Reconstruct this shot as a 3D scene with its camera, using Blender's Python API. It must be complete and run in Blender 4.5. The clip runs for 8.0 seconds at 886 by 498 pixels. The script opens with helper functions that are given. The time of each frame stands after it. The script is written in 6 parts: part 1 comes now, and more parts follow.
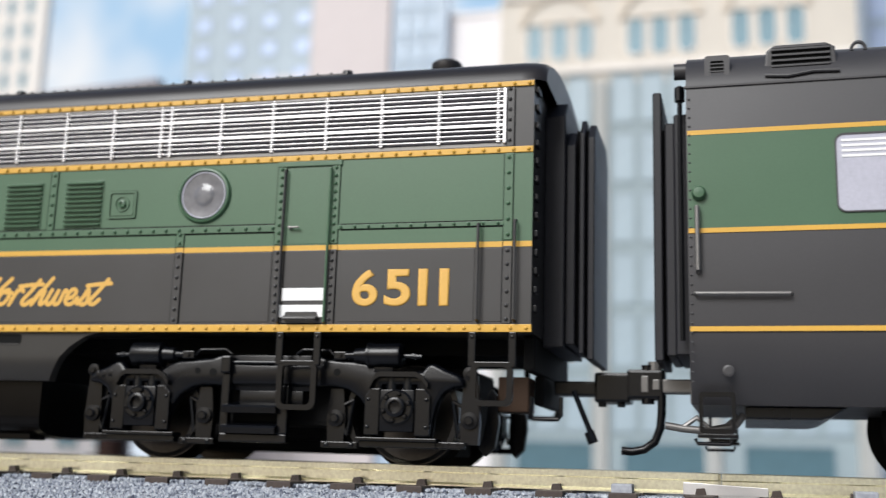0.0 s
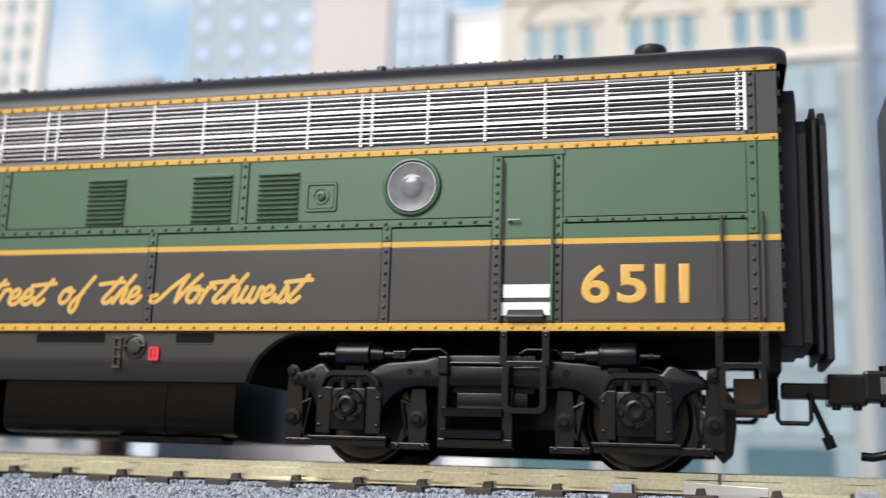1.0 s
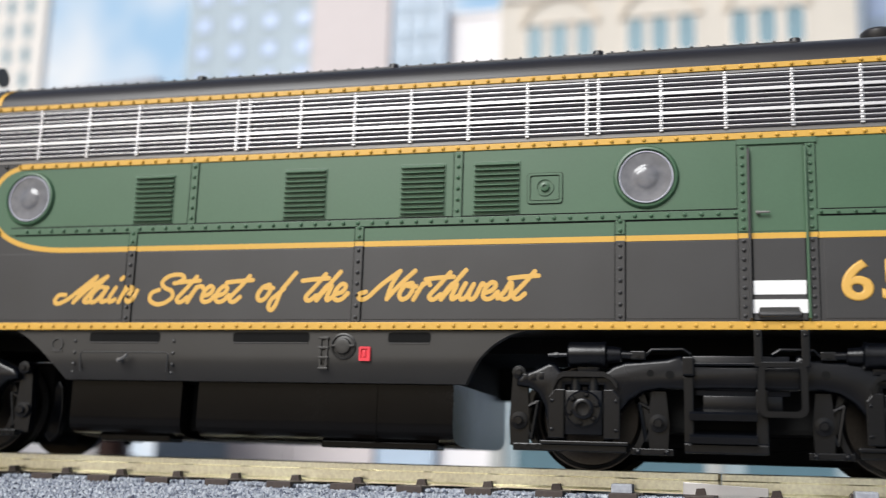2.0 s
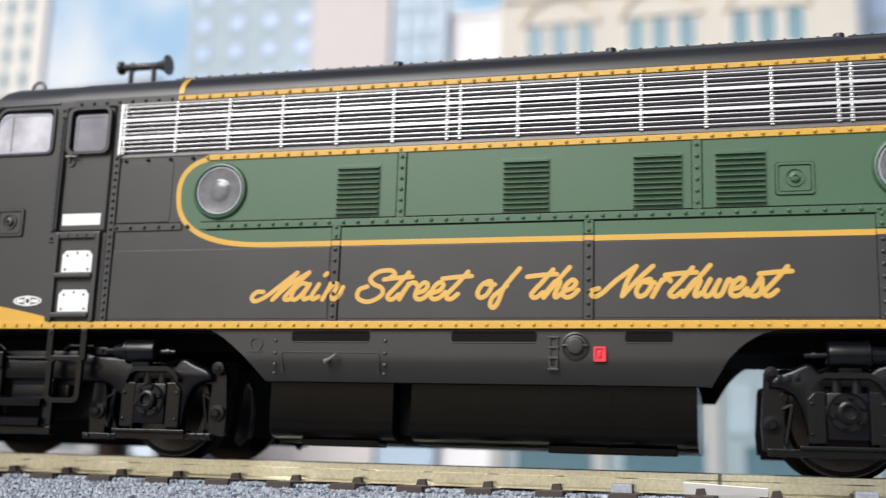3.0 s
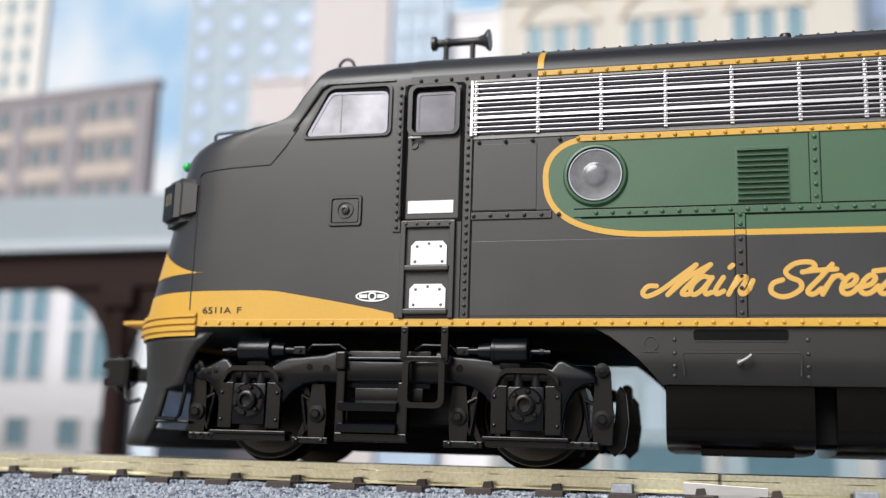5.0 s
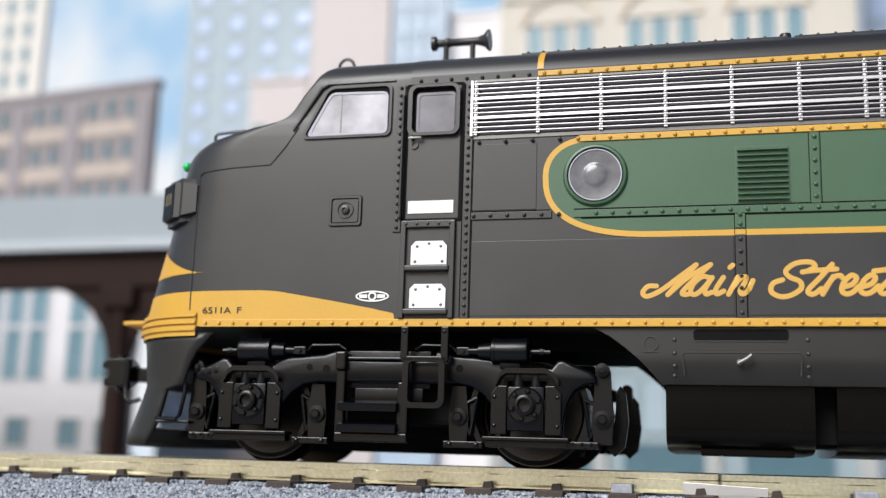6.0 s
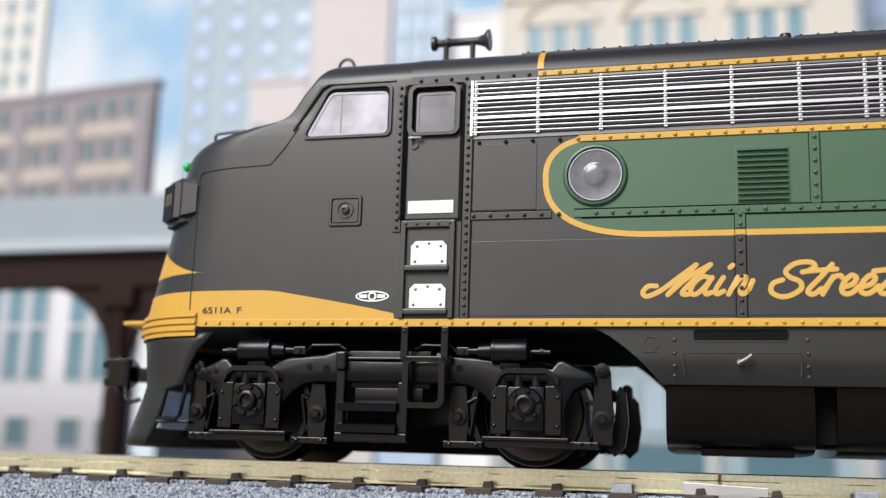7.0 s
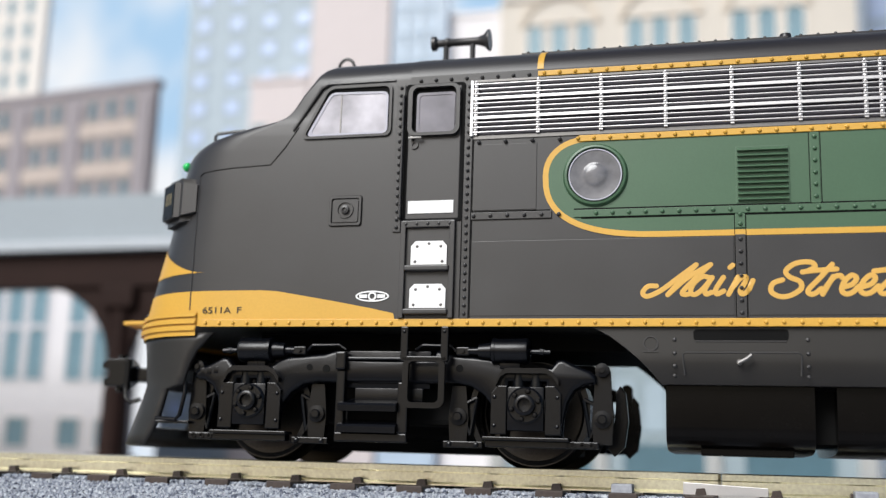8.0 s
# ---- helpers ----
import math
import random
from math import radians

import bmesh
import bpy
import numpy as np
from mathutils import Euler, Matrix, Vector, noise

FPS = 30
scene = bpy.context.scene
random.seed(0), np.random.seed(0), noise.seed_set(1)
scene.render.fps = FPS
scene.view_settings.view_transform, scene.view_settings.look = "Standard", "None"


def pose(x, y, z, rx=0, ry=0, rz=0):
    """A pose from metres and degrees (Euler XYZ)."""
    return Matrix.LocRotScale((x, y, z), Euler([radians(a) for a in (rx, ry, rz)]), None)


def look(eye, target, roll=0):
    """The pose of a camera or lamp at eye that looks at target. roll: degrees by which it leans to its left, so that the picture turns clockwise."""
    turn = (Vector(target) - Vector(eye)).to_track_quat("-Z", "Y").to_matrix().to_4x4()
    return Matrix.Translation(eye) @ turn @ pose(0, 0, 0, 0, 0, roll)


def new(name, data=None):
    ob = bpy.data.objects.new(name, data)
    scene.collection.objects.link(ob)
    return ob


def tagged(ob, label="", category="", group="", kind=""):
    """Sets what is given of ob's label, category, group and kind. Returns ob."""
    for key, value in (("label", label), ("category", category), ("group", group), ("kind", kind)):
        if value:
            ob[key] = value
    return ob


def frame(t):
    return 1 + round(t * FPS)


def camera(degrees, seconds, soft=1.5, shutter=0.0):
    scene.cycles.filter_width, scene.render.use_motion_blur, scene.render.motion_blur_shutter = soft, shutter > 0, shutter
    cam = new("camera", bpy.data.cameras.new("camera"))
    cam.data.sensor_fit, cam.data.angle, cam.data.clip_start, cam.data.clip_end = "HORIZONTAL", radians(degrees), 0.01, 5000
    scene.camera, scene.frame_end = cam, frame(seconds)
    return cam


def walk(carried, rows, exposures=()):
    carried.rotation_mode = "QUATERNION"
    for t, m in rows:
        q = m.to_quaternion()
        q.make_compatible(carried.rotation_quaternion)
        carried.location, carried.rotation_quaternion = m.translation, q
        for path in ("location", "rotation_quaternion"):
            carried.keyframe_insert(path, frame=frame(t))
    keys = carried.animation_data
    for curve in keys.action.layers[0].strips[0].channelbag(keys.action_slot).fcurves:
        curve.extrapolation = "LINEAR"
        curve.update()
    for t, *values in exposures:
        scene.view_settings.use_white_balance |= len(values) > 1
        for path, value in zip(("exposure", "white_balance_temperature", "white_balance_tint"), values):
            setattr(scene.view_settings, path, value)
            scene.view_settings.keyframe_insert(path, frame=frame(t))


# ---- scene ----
# Units below are millimetres of the tabletop scene; K turns them into metres. x runs along the track,
# the train's centre line is y = 0, the near rail's top is z = 0.
K = 0.001
cam = camera(44.59, 8.0, soft=1.25, shutter=0.25)
EYE = Vector((0.0, -129.0, 0.0)) * K
WAY = Vector((-0.26515, 0.94403, 0.19621))
VIEW = look(EYE, EYE + WAY, 1.70)
walk(cam, [(0.0, VIEW), (8.0, VIEW)])
cam.data.dof.use_dof = True
cam.data.dof.focus_distance = 0.1155
cam.data.dof.aperture_fstop = 24.0

# ---- light ----
world = bpy.data.worlds.new("sky")
scene.world = world
world.use_nodes = True
wn = world.node_tree.nodes
sky = wn.new("ShaderNodeTexSky")
sky.sky_type, sky.sun_disc = "NISHITA", False
sky.sun_elevation, sky.sun_rotation = radians(38), radians(202)
world.node_tree.links.new(sky.outputs[0], wn["Background"].inputs[0])
sky.dust_density, sky.ozone_density = 3.0, 0.8
wn["Background"].inputs[1].default_value = 0.09
sun = new("sun", bpy.data.lights.new("sun", "SUN"))
sun.data.energy, sun.data.angle, sun.data.color = 3.2, radians(30), (0.95, 0.98, 1.0)
sun.matrix_world = look((-0.40, -1.0, 0.85), (0, 0, 0))
scene.view_settings.exposure = 0.02
# ---- materials ----
def material(name, colour, rough=0.5, metal=0.0, grain=3000.0, vary=0.12, bump=0.0, stain=120.0, spec=0.5, second=None):
    """A paint, plastic, metal or masonry with variation at two scales (1/m)."""
    m = bpy.data.materials.new(name)
    m.use_nodes = True
    nt = m.node_tree
    bsdf = nt.nodes["Principled BSDF"]
    bsdf.inputs["Metallic"].default_value = metal
    bsdf.inputs["Specular IOR Level"].default_value = spec
    co = nt.nodes.new("ShaderNodeTexCoord")

    def noise_node(scale, detail):
        n = nt.nodes.new("ShaderNodeTexNoise")
        n.inputs["Scale"].default_value, n.inputs["Detail"].default_value = scale, detail
        nt.links.new(co.outputs["Object"], n.inputs["Vector"])
        return n
    fine, coarse = noise_node(grain, 3.0), noise_node(stain, 4.0)
    add = nt.nodes.new("ShaderNodeMath")
    add.operation = "ADD"
    nt.links.new(fine.outputs[0], add.inputs[0])
    nt.links.new(coarse.outputs[0], add.inputs[1])
    ramp = nt.nodes.new("ShaderNodeMapRange")
    ramp.inputs["From Min"].default_value, ramp.inputs["From Max"].default_value = 0.6, 1.4
    nt.links.new(add.outputs[0], ramp.inputs["Value"])
    mix = nt.nodes.new("ShaderNodeMix")
    mix.data_type = "RGBA"
    other = second or tuple(min(1.0, c * (1 + vary)) for c in colour)
    first = colour if second else tuple(c * (1 - vary) for c in colour)
    mix.inputs[6].default_value, mix.inputs[7].default_value = (*first, 1), (*other, 1)
    nt.links.new(ramp.outputs[0], mix.inputs[0])
    nt.links.new(mix.outputs[2], bsdf.inputs["Base Color"])
    gloss = nt.nodes.new("ShaderNodeMapRange")
    gloss.inputs["To Min"].default_value, gloss.inputs["To Max"].default_value = max(0.02, rough - 0.07), min(1.0, rough + 0.07)
    nt.links.new(coarse.outputs[0], gloss.inputs["Value"])
    nt.links.new(gloss.outputs[0], bsdf.inputs["Roughness"])
    if bump:
        b = nt.nodes.new("ShaderNodeBump")
        b.inputs["Strength"].default_value, b.inputs["Distance"].default_value = bump, 0.0001
        nt.links.new(fine.outputs[0], b.inputs["Height"])
        nt.links.new(b.outputs[0], bsdf.inputs["Normal"])
    return m


def clear(name, tint=(1, 1, 1), rough=0.05):
    m = bpy.data.materials.new(name)
    m.use_nodes = True
    b = m.node_tree.nodes["Principled BSDF"]
    b.inputs["Base Color"].default_value = (*tint, 1)
    b.inputs["Transmission Weight"].default_value = 1.0
    b.inputs["Roughness"].default_value = rough
    b.inputs["IOR"].default_value = 1.45
    return m


BLACK = material("satin_black_paint", (0.0335, 0.0325, 0.0330), 0.37, grain=15000, vary=0.14, bump=0.06)
# Darker and browner than the body black.
SKIRT = material("brownish_black_paint", (0.0195, 0.0178, 0.0160), 0.42, grain=9000, vary=0.12, bump=0.06)
ROOF = material("black_roof_paint", (0.018, 0.016, 0.0165), 0.40, grain=4000, vary=0.1, bump=0.05)
GREEN = material("green_paint", (0.054, 0.120, 0.064), 0.40, grain=4000, vary=0.06, bump=0.04)
YELLOW = material("yellow_paint", (0.64, 0.36, 0.05), 0.42, grain=4000, vary=0.06, bump=0.04)
CHASSIS = material("black_plastic", (0.0024, 0.0028, 0.0042), 0.25, grain=7000, vary=0.35, bump=0.07, spec=0.30)
TANK = material("gloss_black_plastic", (0.0034, 0.003, 0.0029), 0.22, grain=3000, vary=0.25, bump=0.06, spec=0.13)
DARK = material("dark_interior", (0.0025, 0.0025, 0.0025), 0.8, spec=0.2)
STEEL = material("polished_etched_steel", (0.63, 0.62, 0.625), 0.36, metal=0.7, grain=6000, vary=0.05)
NICKEL = material("nickel_rail", (0.86, 0.80, 0.62), 0.30, metal=1.0, grain=2500, vary=0.22, bump=0.12, stain=45)
WHEEL = material("dark_wheel_metal", (0.006, 0.0056, 0.0053), 0.4, grain=3000, vary=0.2, spec=0.15)
TREAD = material("worn_wheel_tread", (0.055, 0.05, 0.046), 0.38, metal=1.0, grain=3000, vary=0.2)
WHITE = material("white_decal", (0.85, 0.85, 0.84), 0.5, vary=0.03)
RED = material("red_paint", (0.72, 0.03, 0.05), 0.4)
# Copper dimmed so that the weight's colour holds the shade around it.
BRASS = material("shade_darkened_copper", (0.05, 0.024, 0.011), 0.5, metal=0.4)
TIE = material("brown_tie_plastic", (0.050, 0.034, 0.028), 0.6, grain=2500, vary=0.3, bump=0.3)
ROADBED = material("grey_speckled_roadbed", (0.20, 0.21, 0.25), 0.75, grain=1400, stain=300, second=(0.46, 0.48, 0.52), bump=0.6)
GROUND = material("grey_tabletop", (0.07, 0.07, 0.075), 0.85, grain=300, vary=0.2, stain=20)
GREEN_LENS = material("green_lens", (0.02, 0.55, 0.12), 0.2)
BLIND = material("white_window_blind", (0.46, 0.46, 0.53), 0.2, vary=0.1)
COACH_BLACK = material("satin_dark_grey_paint", (0.040, 0.0385, 0.041), 0.45, grain=4000, vary=0.08, bump=0.05)
# ---- building helpers, all in millimetres ----
def part(name, bm, mat, parent=None, label="", at=(0, 0, 0), smooth=False, kind=""):
    """Links a bmesh as one mesh object under a thing or a part."""
    bmesh.ops.scale(bm, vec=(K, K, K), verts=bm.verts)
    bmesh.ops.recalc_face_normals(bm, faces=bm.faces)
    me = bpy.data.meshes.new(name)
    bm.to_mesh(me)
    bm.free()
    me.materials.append(mat)
    if smooth:
        me.shade_smooth()
        me.set_sharp_from_angle(angle=radians(38))
    ob = new(name, me)
    ob.location = Vector(at) * K
    if parent:
        ob.parent = parent
    return tagged(ob, label, kind=kind)


def thing(name, label, category, at=(0, 0, 0), group="", kind=""):
    ob = new(name)
    ob.empty_display_size = 0.01
    ob.location = Vector(at) * K
    return tagged(ob, label, category, group, kind)


def again(name, ob, parent, at):
    """Another object on the mesh of ob."""
    o = new(name, ob.data)
    o.location = Vector(at) * K
    o.parent = parent
    return o


def box(bm, x0, x1, y0, y1, z0, z1, bev=0.0):
    g = bmesh.ops.create_cube(bm, size=1.0)
    vs = g["verts"]
    bmesh.ops.scale(bm, vec=(x1 - x0, y1 - y0, z1 - z0), verts=vs)
    bmesh.ops.translate(bm, vec=((x0 + x1) / 2, (y0 + y1) / 2, (z0 + z1) / 2), verts=vs)
    if bev:
        es = list({e for v in vs for e in v.link_edges})
        bmesh.ops.bevel(bm, geom=es, offset=bev, segments=2, affect="EDGES", profile=0.6)
    return bm


def cyl(bm, a, b, r, r2=None, seg=16):
    """A cylinder or cone from point a to point b."""
    a, b = Vector(a), Vector(b)
    d = b - a
    m = Matrix.Translation((a + b) / 2) @ d.to_track_quat("Z", "Y").to_matrix().to_4x4()
    bmesh.ops.create_cone(bm, cap_ends=True, segments=seg, radius1=r, radius2=r if r2 is None else r2, depth=d.length, matrix=m)
    return bm


def lathe(bm, prof, a, axis="y", seg=24):
    """Turns a profile of (radius, distance along the axis) round the axis through a."""
    rings = []
    for r, d in prof:
        ring = []
        for i in range(seg):
            t = 2 * math.pi * i / seg
            c, s = r * math.cos(t), r * math.sin(t)
            p = (c, d, s) if axis == "y" else ((d, c, s) if axis == "x" else (c, s, d))
            ring.append(bm.verts.new(Vector(a) + Vector(p)))
        rings.append(ring)
    for r0, r1 in zip(rings, rings[1:]):
        for i in range(seg):
            j = (i + 1) % seg
            bm.faces.new((r0[i], r0[j], r1[j], r1[i]))
    for ring in (rings[0], rings[-1]):
        if (ring[0].co - ring[seg // 2].co).length > 1e-6:
            bm.faces.new(ring)
    return bm


def prism(bm, pts, y0, y1, bev=0.0):
    """An outline in x and z, given depth from y0 to y1."""
    f = [bm.verts.new((x, y0, z)) for x, z in pts]
    b = [bm.verts.new((x, y1, z)) for x, z in pts]
    faces = [bm.faces.new(f), bm.faces.new(b[::-1])]
    n = len(pts)
    for i in range(n):
        faces.append(bm.faces.new((f[i], b[i], b[(i + 1) % n], f[(i + 1) % n])))
    if bev:
        es = [e for e in faces[0].edges]
        bmesh.ops.bevel(bm, geom=es, offset=bev, segments=2, affect="EDGES", profile=0.6)
    return bm


def tube(bm, pts, r, seg=8):
    """A round rod along points."""
    pts = [Vector(p) for p in pts]
    rings = []
    for i, p in enumerate(pts):
        d = (pts[min(i + 1, len(pts) - 1)] - pts[max(i - 1, 0)]).normalized()
        side = d.cross(Vector((0.3, 0.5, 0.81))).normalized()
        up = d.cross(side)
        rings.append([bm.verts.new(p + r * (math.cos(2 * math.pi * k / seg) * side + math.sin(2 * math.pi * k / seg) * up)) for k in range(seg)])
    for a, b in zip(rings, rings[1:]):
        for k in range(seg):
            bm.faces.new((a[k], a[(k + 1) % seg], b[(k + 1) % seg], b[k]))
    bm.faces.new(rings[0])
    bm.faces.new(rings[-1])
    return bm


def rivets(bm, pts, y, r=0.17, out=-1, h=0.14):
    """Small domes on a plane of constant y."""
    for x, z in pts:
        c = bm.verts.new((x, y + out * h, z))
        ring0 = [bm.verts.new((x + r * math.cos(k * math.pi / 3), y, z + r * math.sin(k * math.pi / 3))) for k in range(6)]
        ring1 = [bm.verts.new((x + 0.7 * r * math.cos(k * math.pi / 3), y + out * h * 0.75, z + 0.7 * r * math.sin(k * math.pi / 3))) for k in range(6)]
        for k in range(6):
            j = (k + 1) % 6
            bm.faces.new((ring0[k], ring0[j], ring1[j], ring1[k]))
            bm.faces.new((ring1[k], ring1[j], c))
    return bm


def rounded(x0, x1, z0, z1, r, n=5):
    """The outline of a rounded rectangle in x and z."""
    out = []
    for cx, cz, a0 in ((x1 - r, z1 - r, 0), (x0 + r, z1 - r, 90), (x0 + r, z0 + r, 180), (x1 - r, z0 + r, 270)):
        for k in range(n + 1):
            a = radians(a0 + 90 * k / n)
            out.append((cx + r * math.cos(a), cz + r * math.sin(a)))
    return out


def softened(pts, r, n=5):
    """A convex outline in x and z with its corners rounded."""
    out = []
    for i, p in enumerate(pts):
        p, a, b = Vector(p), Vector(pts[i - 1]), Vector(pts[(i + 1) % len(pts)])
        u, v = p + (a - p).normalized() * r, p + (b - p).normalized() * r
        for k in range(n + 1):
            t = k / n
            q = u * (1 - t) ** 2 + p * 2 * t * (1 - t) + v * t * t
            out.append((q.x, q.y))
    return out


def ring_prism(bm, outer, inner, y0, y1):
    """A frame between two outlines with the same number of points."""
    n = len(outer)
    v = [[bm.verts.new((x, y, z)) for x, z in o] for o in (outer, inner) for y in (y0, y1)]
    of, ob_, jf, jb = v
    for i in range(n):
        j = (i + 1) % n
        bm.faces.new((of[i], of[j], jf[j], jf[i]))
        bm.faces.new((ob_[i], ob_[j], jb[j], jb[i]))
        bm.faces.new((of[i], of[j], ob_[j], ob_[i]))
        bm.faces.new((jf[i], jf[j], jb[j], jb[i]))
    return bm


def lettering(name, text, mat, parent, x0, x1, z0, z1, y, lean=0.0, weight=0.0, label=""):
    """Text in the built-in font as a thin mesh on a side wall, filling the given width and height."""
    cu = bpy.data.curves.new(name, "FONT")
    cu.body, cu.shear, cu.extrude, cu.size = text, lean, 0.015, 1.0
    cu.bevel_depth, cu.bevel_resolution = weight, 0
    tmp = new("text", cu)
    bpy.context.view_layer.update()
    me = bpy.data.meshes.new_from_object(tmp.evaluated_get(bpy.context.evaluated_depsgraph_get()))
    bpy.data.objects.remove(tmp)
    xs, ys = [v.co.x for v in me.vertices], [v.co.y for v in me.vertices]
    sx, sy = (x1 - x0) / (max(xs) - min(xs)), (z1 - z0) / (max(ys) - min(ys))
    mx, my = min(xs), min(ys)
    for v in me.vertices:
        v.co = Vector((x0 + (v.co.x - mx) * sx, y - v.co.z, z0 + (v.co.y - my) * sy)) * K
    me.materials.clear()
    me.materials.append(mat)
    ob = new(name, me)
    ob.parent = parent
    return tagged(ob, label)
# ---- ground, track and backdrop ----
SIDE = -16.5      # the train's near side


def ground():
    bm = bmesh.new()
    box(bm, -1300, 1300, -900, 800, -19, -7, 1.0)
    part("ground", bm, GROUND, label="grey tabletop under the track and the model street", kind="structure")
    bm = bmesh.new()
    box(bm, -1300, 1300, 760, 768, -6.9, 760)
    part("backdrop", bm, SKY, label="blue sky with soft white clouds behind the buildings", kind="structure")


def sky_material():
    m = bpy.data.materials.new("sky_backdrop")
    m.use_nodes = True
    nt = m.node_tree
    nt.nodes.remove(nt.nodes["Principled BSDF"])
    em = nt.nodes.new("ShaderNodeEmission")
    co = nt.nodes.new("ShaderNodeTexCoord")
    n = nt.nodes.new("ShaderNodeTexNoise")
    n.inputs["Scale"].default_value, n.inputs["Detail"].default_value = 6.0, 3.0
    nt.links.new(co.outputs["Object"], n.inputs["Vector"])
    r = nt.nodes.new("ShaderNodeValToRGB")
    r.color_ramp.elements[0].position, r.color_ramp.elements[0].color = 0.36, (0.46, 0.68, 0.92, 1)
    r.color_ramp.elements[1].position, r.color_ramp.elements[1].color = 0.54, (0.93, 0.96, 1.0, 1)
    nt.links.new(n.outputs[0], r.inputs[0])
    nt.links.new(r.outputs[0], em.inputs[0])
    em.inputs[1].default_value = 0.95
    nt.links.new(em.outputs[0], nt.nodes["Material Output"].inputs[0])
    return m


SKY = sky_material()


def rail(y, x0, x1, name):
    """One nickel rail: head, web and foot."""
    prof = [(-0.42, 0.0), (0.42, 0.0), (0.5, -0.1), (0.48, -0.72), (0.34, -0.84), (0.32, -1.85), (0.62, -2.08), (0.62, -2.25),
            (-0.62, -2.25), (-0.62, -2.08), (-0.32, -1.85), (-0.34, -0.84), (-0.48, -0.72), (-0.5, -0.1)]
    bm = bmesh.new()
    a = [bm.verts.new((x0, y + py, pz)) for py, pz in prof]
    b = [bm.verts.new((x1, y + py, pz)) for py, pz in prof]
    bm.faces.new(a)
    bm.faces.new(b[::-1])
    for i in range(len(prof)):
        j = (i + 1) % len(prof)
        bm.faces.new((a[i], a[j], b[j], b[i]))
    return part(name, bm, NICKEL, track)


track = thing("railway_track", "model railway track with nickel rails on brown ties", "track", kind="structure")
JOINT, RAIL_Y = -2.64, 8.75


def build_track():
    for y in (-RAIL_Y, RAIL_Y):
        rail(y, -700, JOINT - 0.22, "rail")
        rail(y, JOINT + 0.22, 700, "rail")
    # rail joiner: a folded plate that grips the foot on both sides of the gap
    bm = bmesh.new()
    prism(bm, [(-6.4, -1.0), (2.2, -1.38), (2.2, -2.3), (-6.4, -2.3)], -RAIL_Y - 1.35, -RAIL_Y - 1.12, 0.05)
    box(bm, -6.4, 2.2, -RAIL_Y - 1.35, -RAIL_Y + 1.3, -2.5, -2.32)
    part("rail_joiner", bm, STEEL, track, "bright sheet-metal rail joiner")
    for x in (-12.6, 11.5):
        bm = bmesh.new()
        box(bm, x - 1.1, x + 1.1, -RAIL_Y - 3.6, -RAIL_Y - 0.9, -3.0, -1.35, 0.2)
        part("moulded_lug", bm, ROADBED, track, "grey speckled lug of the roadbed")
    # ties with their moulded spike heads
    bm = bmesh.new()
    box(bm, -1.45, 1.45, -15, 15, -4.2, -2.27, 0.08)
    box(bm, -1.75, 1.75, -11.2, 11.2, -2.5, -2.24, 0.05)
    for y in (-RAIL_Y - 1.2, -RAIL_Y + 1.2, RAIL_Y - 1.2, RAIL_Y + 1.2):
        prism(bm, [(-0.62, -2.3), (-0.45, -1.62), (0.38, -1.55), (0.58, -2.3)], y - 0.42, y + 0.42, 0.06)
    first = part("tie", bm, TIE, track, "brown plastic tie with spike heads", at=(-88.4, 0, 0))
    for k in range(-40, 60):
        if k:
            again("tie", first, track, (-88.4 + 7.62 * k, 0, 0))


def build_roadbed():
    bed = thing("ballast_bed", "grey speckled moulded ballast shoulder beside the ties", "ballast", kind="structure")
    bm = bmesh.new()
    prof = [(-60, -7), (-27, -6.6), (-17.5, -3.5), (-15.5, -3.1), (-12, -2.85), (12, -2.75), (15.5, -2.55), (17.5, -2.9), (27, -6.2), (60, -7)]
    a = [bm.verts.new((-700, y, z)) for y, z in prof]
    b = [bm.verts.new((700, y, z)) for y, z in prof]
    for i in range(len(prof) - 1):
        bm.faces.new((a[i], a[i + 1], b[i + 1], b[i]))
    part("roadbed", bm, ROADBED, bed, "moulded grey roadbed")
    # loose stones in view along the near shoulder
    rnd = random.Random(4)
    verts, faces = [], []
    oct_v = [(1, 0, 0), (-1, 0, 0), (0, 1, 0), (0, -1, 0), (0, 0, 1), (0, 0, -1)]
    oct_f = [(0, 2, 4), (2, 1, 4), (1, 3, 4), (3, 0, 4), (2, 0, 5), (1, 2, 5), (3, 1, 5), (0, 3, 5)]
    for _ in range(26000):
        x, y = rnd.uniform(-110, 40), rnd.uniform(-26, -10.5)
        z = -2.75 if y > -14.6 else (-3.05 - (-14.6 - y) * 0.15 if y > -17.5 else -3.5 - (-17.5 - y) * 0.33)
        s = rnd.uniform(0.16, 0.36)
        m = Matrix.Translation((x, y, z)) @ Euler((rnd.uniform(0, 6), rnd.uniform(0, 6), rnd.uniform(0, 6))).to_matrix().to_4x4()
        base = len(verts)
        verts += [tuple((m @ (Vector(v) * s * rnd.uniform(0.7, 1.2))) * K) for v in oct_v]
        faces += [tuple(base + i for i in f) for f in oct_f]
    me = bpy.data.meshes.new("ballast_stones")
    me.from_pydata(verts, [], faces)
    me.materials.append(STONES)
    ob = new("ballast_stones", me)
    ob.parent = bed
    tagged(ob, "loose pale and dark grey ballast grains", kind="stuff")


